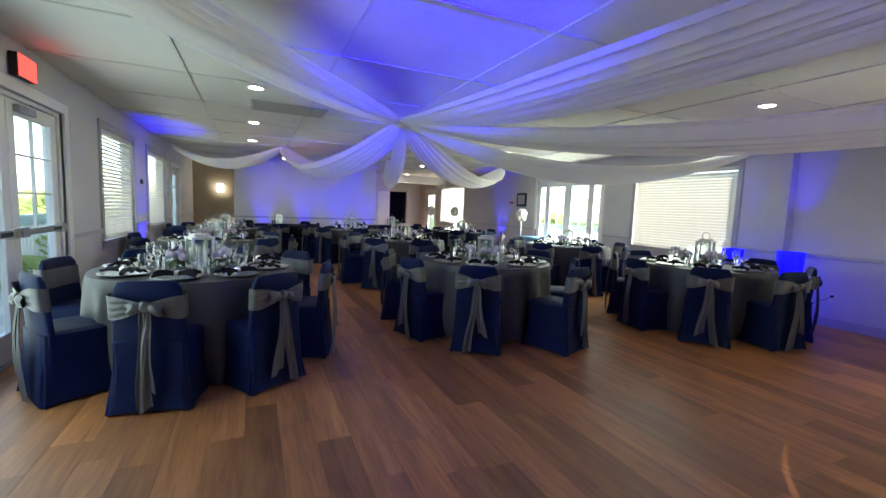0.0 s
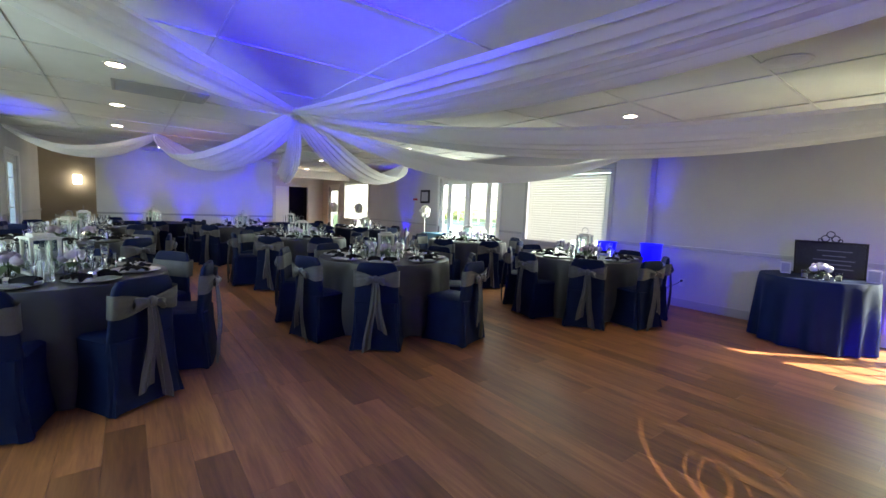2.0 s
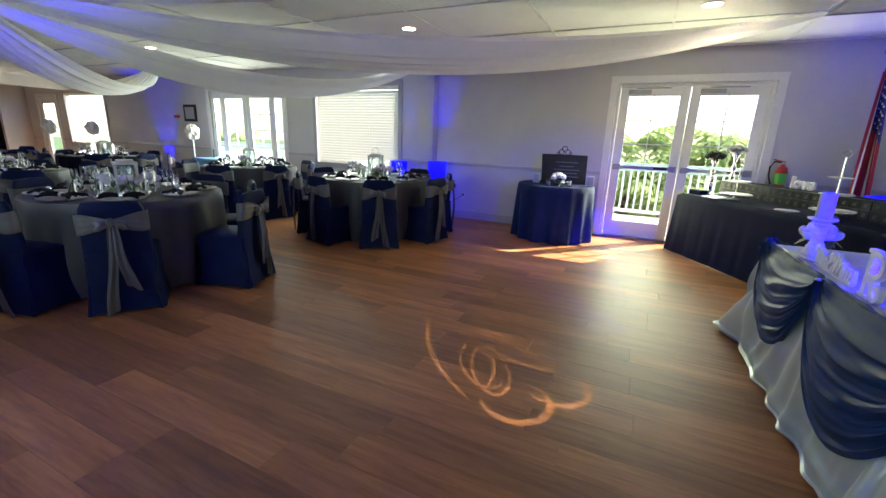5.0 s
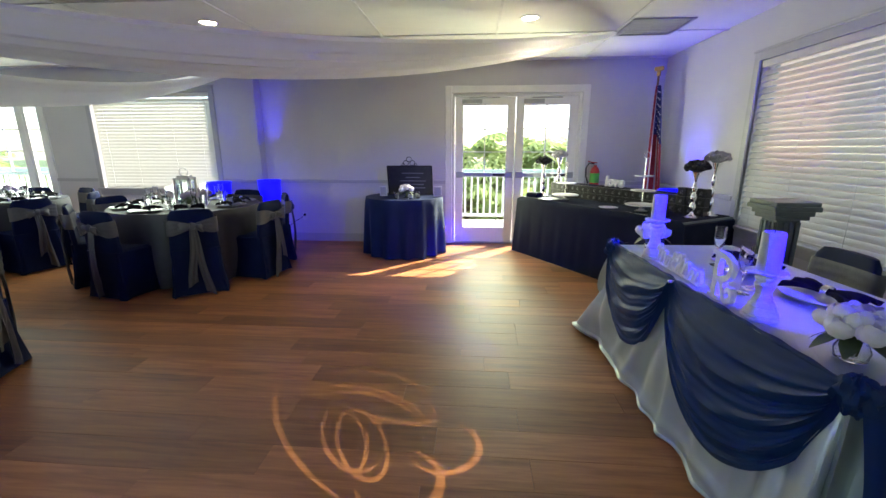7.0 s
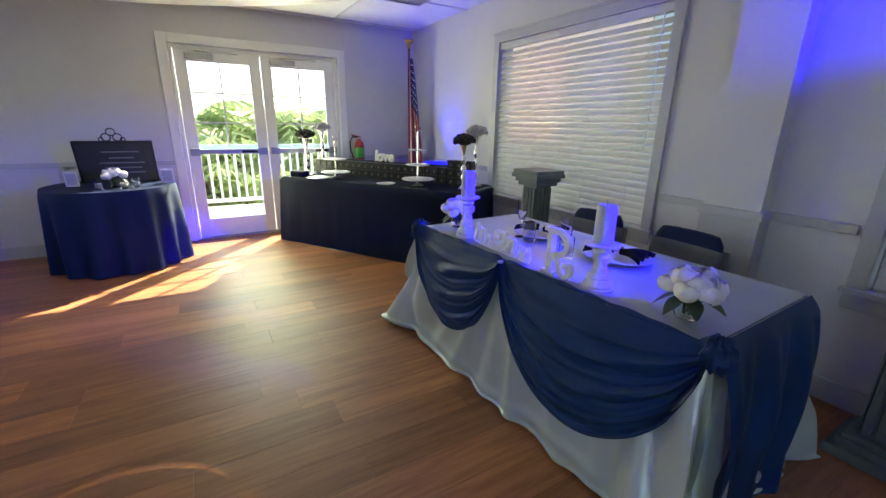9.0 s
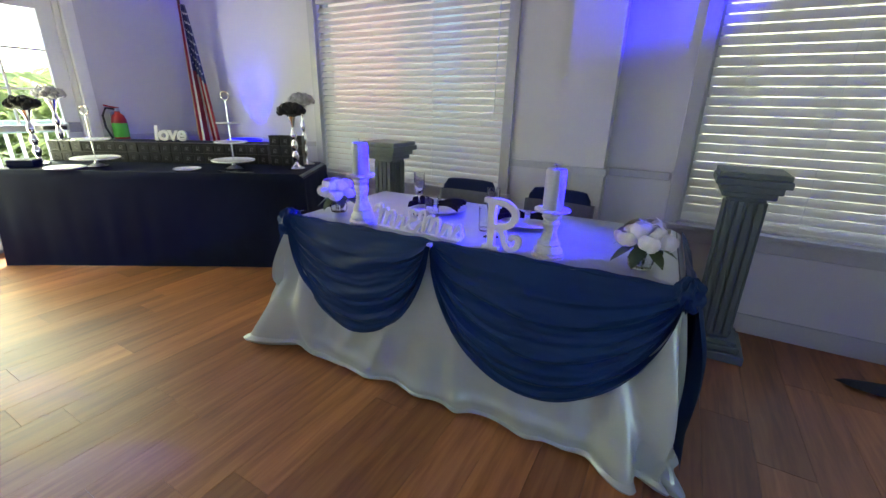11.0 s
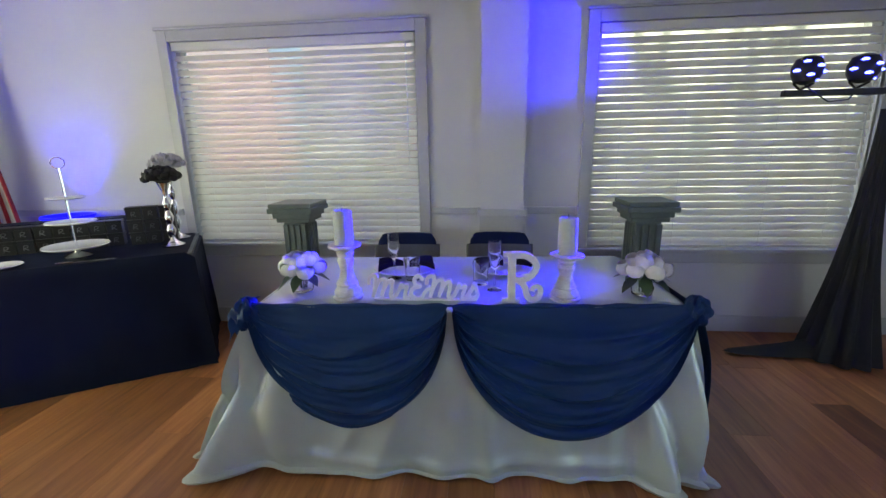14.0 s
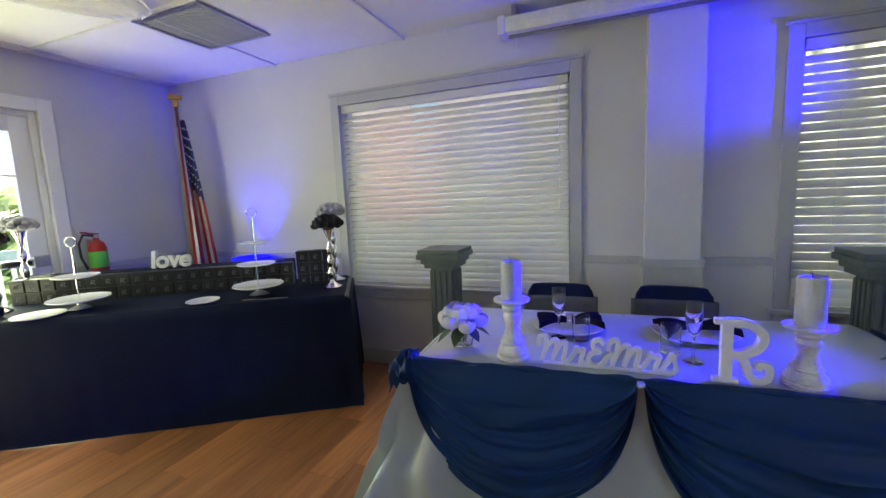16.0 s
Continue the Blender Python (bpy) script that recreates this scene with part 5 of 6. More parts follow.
def satin_fall(hx, hy, top):
    """Over-long satin: smooth across the front with a buckled hem, gathered folds at the corners that spill over the floor."""
    per = 4 * (hx + hy)
    sides = ((-hx, hy, hx, hy, 0, 1), (hx, hy, hx, -hy, 1, 0), (hx, -hy, -hx, -hy, 0, -1), (-hx, -hy, -hx, hy, -1, 0))

    def bell(v, mid, wide):
        return math.exp(-((v - mid) / wide) ** 2)

    def at(u, v):
        s = min(u, 0.99999) * per
        for ax, ay, bx, by, nx, ny in sides:
            ln = abs(bx - ax) + abs(by - ay)
            if s <= ln:
                break
            s -= ln
        x, y = ax + (bx - ax) * s / ln, ay + (by - ay) * s / ln
        if v < 0.10:
            return (x * v / 0.10, y * v / 0.10, top)
        t = (v - 0.10) / 0.90
        near = max(0.0, 1 - min(s, ln - s) / 0.34)
        near = near * near * (3 - 2 * near)
        cx, cy = (1 if x > 0 else -1), (1 if y > 0 else -1)
        dx, dy = nx * (1 - near) + 0.75 * near * cx, ny * (1 - near) + 0.75 * near * cy
        front = 1.0 if y > 0 else 0.3
        spill = near * front                        # how much cloth lies over at this corner
        east, west = (spill if x > 0 else 0.0), (spill if x < 0 else 0.0)
        side_east = 1.0 if nx > 0 else 0.0
        fan = math.sin(44 * s + 2.5 * t + 1.2 * cx) * 0.6 + math.sin(25 * s - 3.0 * t + cy) * 0.7
        fan = math.copysign(abs(fan) ** 0.7, fan)
        crumple = noise.noise((x * 5.0 + 2 * t, y * 5.0, 2.0 * t)) + 0.4 * noise.noise((x * 13.0, y * 13.0 + 2, 4.0 * t))
        k, q = min(1.0, t / 0.90), max(0.0, (t - 0.90) / 0.10)
        roll = 0.026 + 0.040 * near * front          # the rounded turn of the hem on the floor
        z = top - 0.003 + (roll - top + 0.003) * k if q == 0 else 0.005 + (roll - 0.005) * math.cos(q * math.pi / 2)
        out = 0.007 + 0.045 * k ** 1.3 + near * 0.100 * fan * min(1.0, k * 1.4)
        # long soft folds running out from the middle of the side towards the hem
        w = (s - ln / 2) / (0.22 + 0.78 * k)
        out += (1 - near) * k * 0.75 * (0.030 * bell(w, -0.42, 0.07) - 0.020 * bell(w, -0.25, 0.09) + 0.034 * bell(w, -0.10, 0.05) + 0.026 * bell(w, 0.10, 0.08) - 0.022 * bell(w, 0.24, 0.07) + 0.032 * bell(w, 0.40, 0.06) + 0.02 * bell(w, 0.62, 0.05))
        out += (1 - near) * 0.014 * bell(t, 0.84 + 0.02 * math.sin(6 * s + 2), 0.03)
        out += east * 0.10 * k + west * 0.05 * k ** 1.4
        out += 0.014 * crumple * k + roll * (0.7 * math.sin(math.pi * q) - 0.9 * q * q)
        px, py = x + dx * out, y + dy * out
        # the east end is thrown well out along the wall side
        px += (east * 0.185 + side_east * (1 - near) * 0.10 * max(0, y + 0.3) / 0.6) * k ** 1.15
        py -= east * 0.05 * k
        py += west * 0.05 * k ** 2
        return (px, py, max(0.005 + 0.004 * (0.5 + 0.5 * math.sin(40 * s)), z))

    bm = sheet(at, 420, 52, closed=True)
    bmesh.ops.remove_doubles(bm, verts=bm.verts, dist=0.0003)
    return bm


part("cloth", satin_fall(0.866, 0.383, 0.766), SILVER, hc)

sw = thing("table_swag", HT, "navy chiffon swags pinned along the head table's front", "drape")


def front_swag(x0, x1, low, seed, bow=0.10):
    rng = random.Random(seed)
    ph = rng.uniform(0, 6.28)
    k0 = rng.uniform(0.9, 1.1)

    def at(u, v):
        x = x0 + (x1 - x0) * u
        hang = (4 * u * (1 - u)) ** 0.62
        z_top = 0.766 - 0.004 * math.sin(math.pi * u)
        drop_ = (z_top - low) * (v ** 0.92)
        z = z_top - drop_ * (0.045 + 0.955 * hang)
        w1, w2 = noise.noise((3.0 * u + seed, 2.2 * v, 0.3)), noise.noise((6 * u, 5 * v + seed, 1.7))
        crease = 0.75 * math.sin(2 * math.pi * 3.6 * k0 * v + ph + 3.2 * w1) + 0.45 * math.sin(2 * math.pi * 7.4 * v + 2.6 * w1 + 1.8 * u) + 0.25 * math.sin(2 * math.pi * 14 * v + 3 * w2) + 0.5 * w2
        fine = 0.35 + 0.65 * (1 - hang)
        y = 0.396 + bow * math.sin(math.pi * u) ** 0.7 * (0.15 + 0.85 * math.sin(math.pi * min(1, 0.10 + v * 0.78))) * min(1, v * 6) + 0.016 * crease * min(1, v * 5) * (0.45 + 0.55 * fine) + 0.016 * v
        pull = 0.05 * math.sin(2 * math.pi * u) * v * (1 - hang)
        return (x + pull, y, z)

    return at


part("swag", sheet(front_swag(0.872, 0.075, 0.245, 3, 0.07), 64, 64), NAVY_CLOTH, sw)
part("swag", sheet(front_swag(0.055, -0.872, 0.21, 8, 0.09), 76, 64), NAVY_CLOTH, sw)


def top_roll(u, v):
    a = 2 * math.pi * v
    x = 0.88 - 1.76 * u
    r = 0.008 + 0.002 * math.sin(31 * u) + 0.002 * math.sin(77 * u)
    if 0.45 < u < 0.475:
        r *= 0.45
    return (x, 0.390 + r * math.cos(a), 0.766 + r * math.sin(a) * 1.1)


part("gathered_edge", sheet(top_roll, 70, 8), NAVY_CLOTH, sw)


def knot_mesh(c, r, seed):
    rng = random.Random(seed)
    p = [rng.uniform(0, 6.28) for _ in range(3)]

    def at(u, v):
        a, b = 2 * math.pi * u, math.pi * v
        rr = r * (1 + 0.22 * math.sin(5 * a + 3 * b + p[0]) * math.sin(b) + 0.12 * math.sin(9 * a - 4 * b + p[1]))
        return (c[0] + rr * math.cos(a) * math.sin(b), c[1] + rr * math.sin(a) * math.sin(b), c[2] + rr * 1.25 * math.cos(b))
    return sheet(at, 28, 16, closed=True)


part("knot", knot_mesh((0.885, 0.385, 0.73), 0.052, 3), NAVY_CLOTH, sw)
part("knot", knot_mesh((-0.88, 0.385, 0.745), 0.045, 5), NAVY_CLOTH, sw)
part("pin", lathe([(0.004, -0.006), (0.014, 0.0), (0.012, 0.008)], 10, at=(0.065, 0.412, 0.755)), SILVER, sw, "small silver bow pin")


def end_fall(sgn, low, w):
    def at(u, v):
        y = 0.39 - w * u
        z = 0.772 - (0.772 - low - 0.10 * math.sin(7 * u)) * v
        f = 0.020 * math.sin(16 * u + 2 * v) + 0.010 * math.sin(33 * u + v)
        x = sgn * (0.895 + 0.06 * v + f * min(1, 0.3 + v * 2) + 0.03 * math.sin(math.pi * min(1, v * 1.3)))
        if v < 0.04:
            x = sgn * (0.872 + 0.023 * v / 0.04)
        return (x, y, z)
    return at


part("end_fall", sheet(end_fall(-1, 0.06, 0.74), 48, 26), NAVY_CLOTH, sw)
part("end_fall", sheet(end_fall(1, 0.60, 0.10), 16, 16), NAVY_CLOTH, sw)

Z = TT
def candlestick(x, y, h, ch, label):
    c = thing("candlestick", stand(x, y, Z), label, "candlestick", "candlesticks")
    k = h / 0.23
    part("holder", lathe([(0.060, 0.0), (0.062, 0.010), (0.052, 0.018 * k), (0.056, 0.026 * k), (0.054, 0.036 * k), (0.044, 0.050 * k), (0.040, 0.060 * k), (0.045, 0.066 * k), (0.036, 0.078 * k), (0.030, 0.10 * k), (0.024, 0.125 * k), (0.030, 0.15 * k), (0.034, 0.165 * k), (0.028, 0.180 * k), (0.036, 0.195 * k), (0.032, 0.205 * k), (0.050, 0.216 * k), (0.066, 0.222 * k), (0.066, h), (0.055, h)], 32), DISTRESSED, c, "turned distressed white holder")
    part("candle", lathe([(0.037, h + 0.0005), (0.0375, h + 0.004), (0.037, h + ch - 0.008), (0.033, h + ch), (0.020, h + ch - 0.006), (0.004, h + ch - 0.007)], 28), WAX, c, "white pillar candle")
    part("wick", tube([(0, 0, h + ch - 0.008), (0.002, 0, h + ch + 0.010), (0.006, 0.001, h + ch + 0.016)], 0.0013, 5), BLACK_METAL, c, "wick")


candlestick(3.74, -0.94, 0.23, 0.140, "tall turned white candlestick with a pillar candle")
candlestick(2.85, -0.97, 0.185, 0.148, "short turned white candlestick with a pillar candle")


def letters(name, text, x, y, z, size, depth, rz, label, shear=0.0, spacing=1.0, bold=0.0):
    cu = bpy.data.curves.new(name, "FONT")
    cu.body, cu.size, cu.extrude, cu.bevel_depth, cu.shear, cu.space_character, cu.offset = text, size, depth / 2, 0.003, shear, spacing, bold
    cu.align_x = "CENTER"
    tmp = bpy.data.objects.new(name, cu)
    scene.collection.objects.link(tmp)
    bpy.context.view_layer.update()
    me = bpy.data.meshes.new_from_object(tmp.evaluated_get(bpy.context.evaluated_depsgraph_get()))
    bpy.data.objects.remove(tmp)
    lo = min(v.co.y for v in me.vertices)
    for v in me.vertices:
        v.co.y -= lo
    me.materials.clear()
    me.materials.append(LETTER)
    ob = new(name, me)
    ob.matrix_world = stand(x, y, z, rz) @ pose(0, 0, 0, 90, 0, 0)
    return tagged(ob, label, "letters")




def smooth_line(pts, per=6):
    """A soft line through the given points."""
    p = [Vector(q).to_3d() for q in pts]
    p = [p[0] * 2 - p[1], *p, p[-1] * 2 - p[-2]]
    out = []
    for a, b, c, d in zip(p, p[1:], p[2:], p[3:]):
        for k in range(per):
            t = k / per
            out.append(0.5 * (2 * b + (c - a) * t + (2 * a - 5 * b + 4 * c - d) * t * t + (3 * b - a - 3 * c + d) * t ** 3))
    return [*out, p[-2]]


def ribbon(bm, line, w, depth):
    """A sawn stroke: flat face along the line in x and z, cut to a depth in y, with eased edges."""
    rings = []
    for i, p in enumerate(line):
        d = line[min(i + 1, len(line) - 1)] - line[max(i - 1, 0)]
        n = Vector((-d.y, d.x, 0)).normalized()
        hw = (w[0] + (w[1] - w[0]) * i / (len(line) - 1)) / 2 if isinstance(w, tuple) else w / 2
        e = 0.0018
        ring = [(hw, depth / 2 - e), (hw - e, depth / 2), (-hw + e, depth / 2), (-hw, depth / 2 - e), (-hw, -depth / 2 + e), (-hw + e, -depth / 2), (hw - e, -depth / 2), (hw, -depth / 2 + e)]
        rings.append([bm.verts.new((p.x + n.x * a, b, p.y + n.y * a)) for a, b in ring])
    for a, b in zip(rings, rings[1:]):
        for k in range(8):
            bm.faces.new((a[k], a[(k + 1) % 8], b[(k + 1) % 8], b[k]))
    bm.faces.new(rings[0][::-1])
    bm.faces.new(rings[-1])


# script strokes in letter heights, each from its own left edge: (strokes, advance)
SCRIPT = {
    "M": ([[(0.02, 0.62), (0.08, 0.92), (0.30, 1.02), (0.32, 0.72), (0.16, 0.08)], [(0.18, 0.16), (0.42, 0.72), (0.66, 0.86), (0.66, 0.60), (0.52, 0.10)], [(0.54, 0.18), (0.78, 0.68), (0.98, 0.78), (0.98, 0.50), (0.90, 0.12), (1.10, 0.08)]], 1.10),
    "r": ([[(0.0, 0.10), (0.18, 0.42), (0.26, 0.64), (0.32, 0.52), (0.50, 0.58), (0.44, 0.34), (0.38, 0.08), (0.60, 0.10)]], 0.54),
    "&": ([[(0.62, 0.82), (0.48, 1.00), (0.28, 0.88), (0.30, 0.66), (0.50, 0.56), (0.24, 0.48), (0.10, 0.24), (0.26, 0.02), (0.52, 0.06), (0.72, 0.34), (0.92, 0.52)]], 0.74),
    "s": ([[(0.0, 0.10), (0.22, 0.42), (0.34, 0.66), (0.42, 0.40), (0.46, 0.16), (0.26, 0.02), (0.10, 0.14)]], 0.5)}
sign = thing("letter_sign", stand(3.645, -0.925, Z, 181), "white wooden script letters standing on the head table", "letters")
at_x = 0.0
for ch_ in "Mr&Mrs":
    strokes, advance = SCRIPT[ch_]
    bm = bmesh.new()
    for k, st_ in enumerate(strokes):
        ribbon(bm, smooth_line([((at_x + px) * 0.099, 0.006 + py * 0.098) for px, py in st_]), 0.0145, 0.020 - 0.0008 * k)
    part("letter", bm, LETTER, sign, "", False)
    at_x += advance
part("foot_rail", boxes((0.02, 0.44, -0.009, 0.009, 0.0, 0.007), bevel=0.001), LETTER, sign, "", False)
initial = thing("letter_sign", stand(3.098, -0.925, Z, 181), "white wooden initial letter with a curled foot on the head table", "letters")
bm = bmesh.new()
ribbon(bm, [Vector((0.030, 0.0)).to_3d(), Vector((0.030, 0.205)).to_3d()], 0.031, 0.026)
ribbon(bm, [Vector((-0.004, 0.196)).to_3d(), Vector((0.062, 0.196)).to_3d()], 0.018, 0.0252)
ribbon(bm, [Vector((-0.006, 0.008)).to_3d(), Vector((0.064, 0.008)).to_3d()], 0.016, 0.0252)
ribbon(bm, smooth_line([(0.03, 0.194), (0.085, 0.190), (0.122, 0.158), (0.112, 0.118), (0.075, 0.096), (0.035, 0.094)], 8), 0.026, 0.0246)
ribbon(bm, smooth_line([(0.055, 0.096), (0.078, 0.070), (0.090, 0.030), (0.112, 0.012), (0.138, 0.026), (0.140, 0.058), (0.118, 0.066), (0.110, 0.048)], 8), (0.027, 0.020), 0.0240)
part("letter", bm, LETTER, initial, "", False)

for (x, y, s) in ((3.965, -1.02, 1), (2.53, -1.03, 2)):
    p = posy_master(PETAL, "white roses with dark leaves in a round glass vase", 30 + s, 0.040, 13)
    p.matrix_world = stand(x, y, Z, 40 * s)
ch2, nk2, fl2, tb2 = charger_master(), napkin_master(), flute_master(), tumbler_master(0.037, 0.105)
for pl in ch2.children:
    pl.data.materials[0] = CHINA
tagged(ch2, "round white dinner plate on the head table")
for (px, py, fx, fy, tx_, ty_) in ((3.57, -1.36, 3.60, -1.22, 3.51, -1.20), (3.07, -1.38, 3.13, -1.07, 3.19, -1.15)):
    copy_thing(ch2, stand(px, py, Z))
    copy_thing(nk2, stand(px, py, Z + 0.004, 12))
    copy_thing(fl2, stand(fx, fy, Z))
    copy_thing(tb2, stand(tx_, ty_, Z))
CH = chair_master(0)
tagged(CH, "folding chair in navy cover, grey band, behind the head table", group="chairs at the head table")
copy_thing(CH, stand(3.66, -1.70, 0, 2))
copy_thing(CH, stand(3.08, -1.72, 0, -2))
for mo in (ch2, nk2, fl2, tb2, CH):
    for o in (*mo.children_recursive, mo):
        bpy.data.objects.remove(o)


def pedestal(x, y, rz):
    p = thing("pedestal_column", stand(x, y, 0, rz), "grey painted wooden column pedestal with a square cap", "pedestal", "column pedestals")
    part("plinth", boxes((-0.165, 0.165, -0.165, 0.165, 0.0, 0.05), (-0.14, 0.14, -0.14, 0.14, 0.05, 0.085), (-0.122, 0.122, -0.122, 0.122, 0.085, 0.11), bevel=0.006), GREY_WOOD, p, "", False)
    part("shaft", boxes((-0.080, 0.080, -0.080, 0.080, 0.11, 0.90), bevel=0.004), GREY_WOOD, p, "", False)
    rows = []
    for a in (-0.062, -0.021, 0.021, 0.062):
        for sg in (-1, 1):
            rows += [(a - 0.014, a + 0.014, min(sg * 0.0805, sg * 0.091), max(sg * 0.0805, sg * 0.091), 0.13, 0.88), (min(sg * 0.0805, sg * 0.091), max(sg * 0.0805, sg * 0.091), a - 0.014, a + 0.014, 0.13, 0.88)]
    for r in rows:
        part("reed", boxes(r, bevel=0.004), GREY_WOOD, p, "", False)
    part("cap", boxes((-0.115, 0.115, -0.115, 0.115, 0.90, 0.93), (-0.132, 0.132, -0.132, 0.132, 0.93, 0.965), (-0.156, 0.156, -0.156, 0.156, 0.965, 1.0), (-0.148, 0.148, -0.148, 0.148, 1.0, 1.03), bevel=0.006), GREY_WOOD, p, "", False)


pedestal(4.46, -2.12, 0)
pedestal(2.14, -2.10, 0)

# ---- effect light stand with a black scrim ----
ls = thing("light_stand", stand(0.88, -2.03, 0), "tripod light stand in a black cloth scrim with two effect lights", "light stand")


def scrim(u, v):
    a = 2 * math.pi * u
    r = 0.04 + 0.16 * v ** 2.0
    tail = max(0, math.cos(a)) ** 60 * max(0, v - 0.94) * 8.0
    r += 0.022 * math.sin(11 * a + 2 * v) * v + tail
    return (r * math.cos(a), r * math.sin(a), max(0.012, 1.53 * (1 - v) ** 1.0 + 0.012 + 0.02 * tail))


part("scrim", sheet(scrim, 96, 48, closed=True), BLACK, ls, "black stretch cloth")
part("pole", tube([(0, 0, 1.5), (0, 0, 1.60)], 0.017), BLACK_METAL, ls)
part("crossbar", boxes((-0.62, 0.59, -0.018, 0.018, 1.565, 1.60), bevel=0.004), BLACK_METAL, ls, "", False)
for bx in (0.50, 0.21):
    hd = part("effect_light", lathe([(0.02, -0.075), (0.055, -0.06), (0.072, -0.02), (0.074, 0.02), (0.058, 0.06), (0.02, 0.075)], 20, at=(bx, 0.03, 1.70)), BLACK_METAL, ls, "black rotating effect light")
    for k in range(16):
        zz = 1 - 2 * (k + 0.5) / 16
        d = Vector((math.sqrt(1 - zz * zz) * math.cos(2.4 * k), math.sqrt(1 - zz * zz) * math.sin(2.4 * k), zz))
        if d.y < 0.05:
            continue
        part("lens", lathe([(0.003, -0.006), (0.0175, -0.003), (0.016, 0.004), (0.004, 0.009)], 12, at=(bx + d.x * 0.073, 0.03 + d.y * 0.073, 1.70 + d.z * 0.07)), BLUE_GLOW, hd, "blue glowing lens")
    part("yoke", tube([(bx - 0.05, 0.03, 1.68), (bx - 0.05, 0.02, 1.63), (bx, 0.0, 1.60), (bx + 0.05, 0.02, 1.63), (bx + 0.05, 0.03, 1.68)], 0.007), BLACK_METAL, ls)
part("cable", tube([(0.55, 0.0, 1.69), (0.47, 0.03, 1.60), (0.36, 0.03, 1.53), (0.25, 0.02, 1.54), (0.2, 0.01, 1.60)], 0.004, 6), PLASTIC_BLACK, ls)

for o in ls.children:
    if not o.name.startswith("scrim"):
        o.location.z = 0.055

# ---- dessert buffet across the corner ----
BF = stand(6.20, -1.42, 0, 32)


def on_buffet(x, y, z=0.0, rz=0.0):
    return BF @ stand(x, y, Z + z, rz)


bt = thing("buffet_table", BF, "long folding table hidden under a dark navy cloth", "table")
part("tabletop", boxes((-1.17, 1.17, -0.375, 0.375, 0.73, 0.758), bevel=0.004), GREY_WOOD, bt, "", False)
for sx in (-1, 1):
    part("leg", tube([(sx * 0.95, -0.28, 0.72), (sx * 0.95, -0.28, 0.012), (sx * 0.95, 0.28, 0.012), (sx * 0.95, 0.28, 0.72)], 0.014), STEEL, bt)
bc = thing("tablecloth", BF, "dark navy cloth falling to the floor of the buffet table", "tablecloth")
part("cloth", rect_cloth(1.178, 0.383, 0.766, 0.05, 31, folds=0.014), NAVY_DARK, bc)

gb = thing("gift_box", pose(0, 0, 0), "small black favour box with a white printed mark", "box", "favour boxes")
part("box", boxes((-0.042, 0.042, -0.042, 0.042, 0.0, 0.066), bevel=0.002), BOX_BLACK, gb, "", False)
part("lid", boxes((-0.0445, 0.0445, -0.0445, 0.0445, 0.066, 0.084), bevel=0.002), BOX_BLACK, gb, "black lid", False)
bm = bmesh.new()
ribbon(bm, smooth_line([(-0.012, 0.022), (-0.008, 0.052), (0.012, 0.050), (0.004, 0.038), (-0.010, 0.036), (0.014, 0.022)], 2), 0.004, 0.0008)
for v in bm.verts:
    v.co.x, v.co.y = -v.co.x, v.co.y + 0.0430
part("print", bm, CHALK, gb, "white printed initial", False)
rng = random.Random(3)
for row in range(2):
    for k in range(20):
        copy_thing(gb, on_buffet(-0.70 + 0.0925 * k, -0.16, 0.086 * row, rng.uniform(-3, 3)))
for row in range(3):
    for k in range(3):
        copy_thing(gb, on_buffet(-0.83 - 0.095 * k, -0.10, 0.086 * row, rng.uniform(-4, 4)))
for o in (*gb.children_recursive, gb):
    bpy.data.objects.remove(o)
shelf = thing("display_board", on_buffet(0.2, -0.285), "dark covered riser board behind the favour boxes", "riser")
part("board", boxes((-0.93, 0.93, -0.075, 0.075, 0, 0.175), bevel=0.005), NAVY_DARK, shelf, "", False)
letters("letter_sign", "love", 0, 0, 0, 0.17, 0.024, 0, "white freestanding love letters on the favour boxes", 0.1, 0.95, 0.003).matrix_world = on_buffet(0.14, -0.25, 0.176, 180) @ pose(0, 0, 0, 90, 0, 0)


def cake_stand(x, y, tiers):
    c = thing("cake_stand", on_buffet(x, y), "tiered white cake stand with a silver handle", "cake stand", "cake stands")
    part("foot", lathe([(0.07, 0.0), (0.072, 0.006), (0.05, 0.018), (0.018, 0.03), (0.012, 0.06)], 24), CHROME, c, "silver foot")
    part("stem", tube([(0, 0, 0.05), (0, 0, 0.14 + 0.13 * tiers)], 0.007), CHROME, c, "silver rod")
    for k in range(tiers):
        r = (0.165, 0.125, 0.095)[k]
        zz = 0.06 + 0.145 * k
        part("plate", lathe([(0.02, zz), (r - 0.02, zz + 0.001), (r, zz + 0.009), (r - 0.002, zz + 0.015), (r - 0.02, zz + 0.008), (0.008, zz + 0.007)], 36), CHINA, c, "white plate")
    zt = 0.14 + 0.13 * tiers
    part("handle", tube([(0.032 * math.sin(a), 0, zt + 0.033 - 0.032 * math.cos(a)) for a in [6.2832 * k / 16 for k in range(17)]], 0.004, 6), CHROME, c, "silver ring")


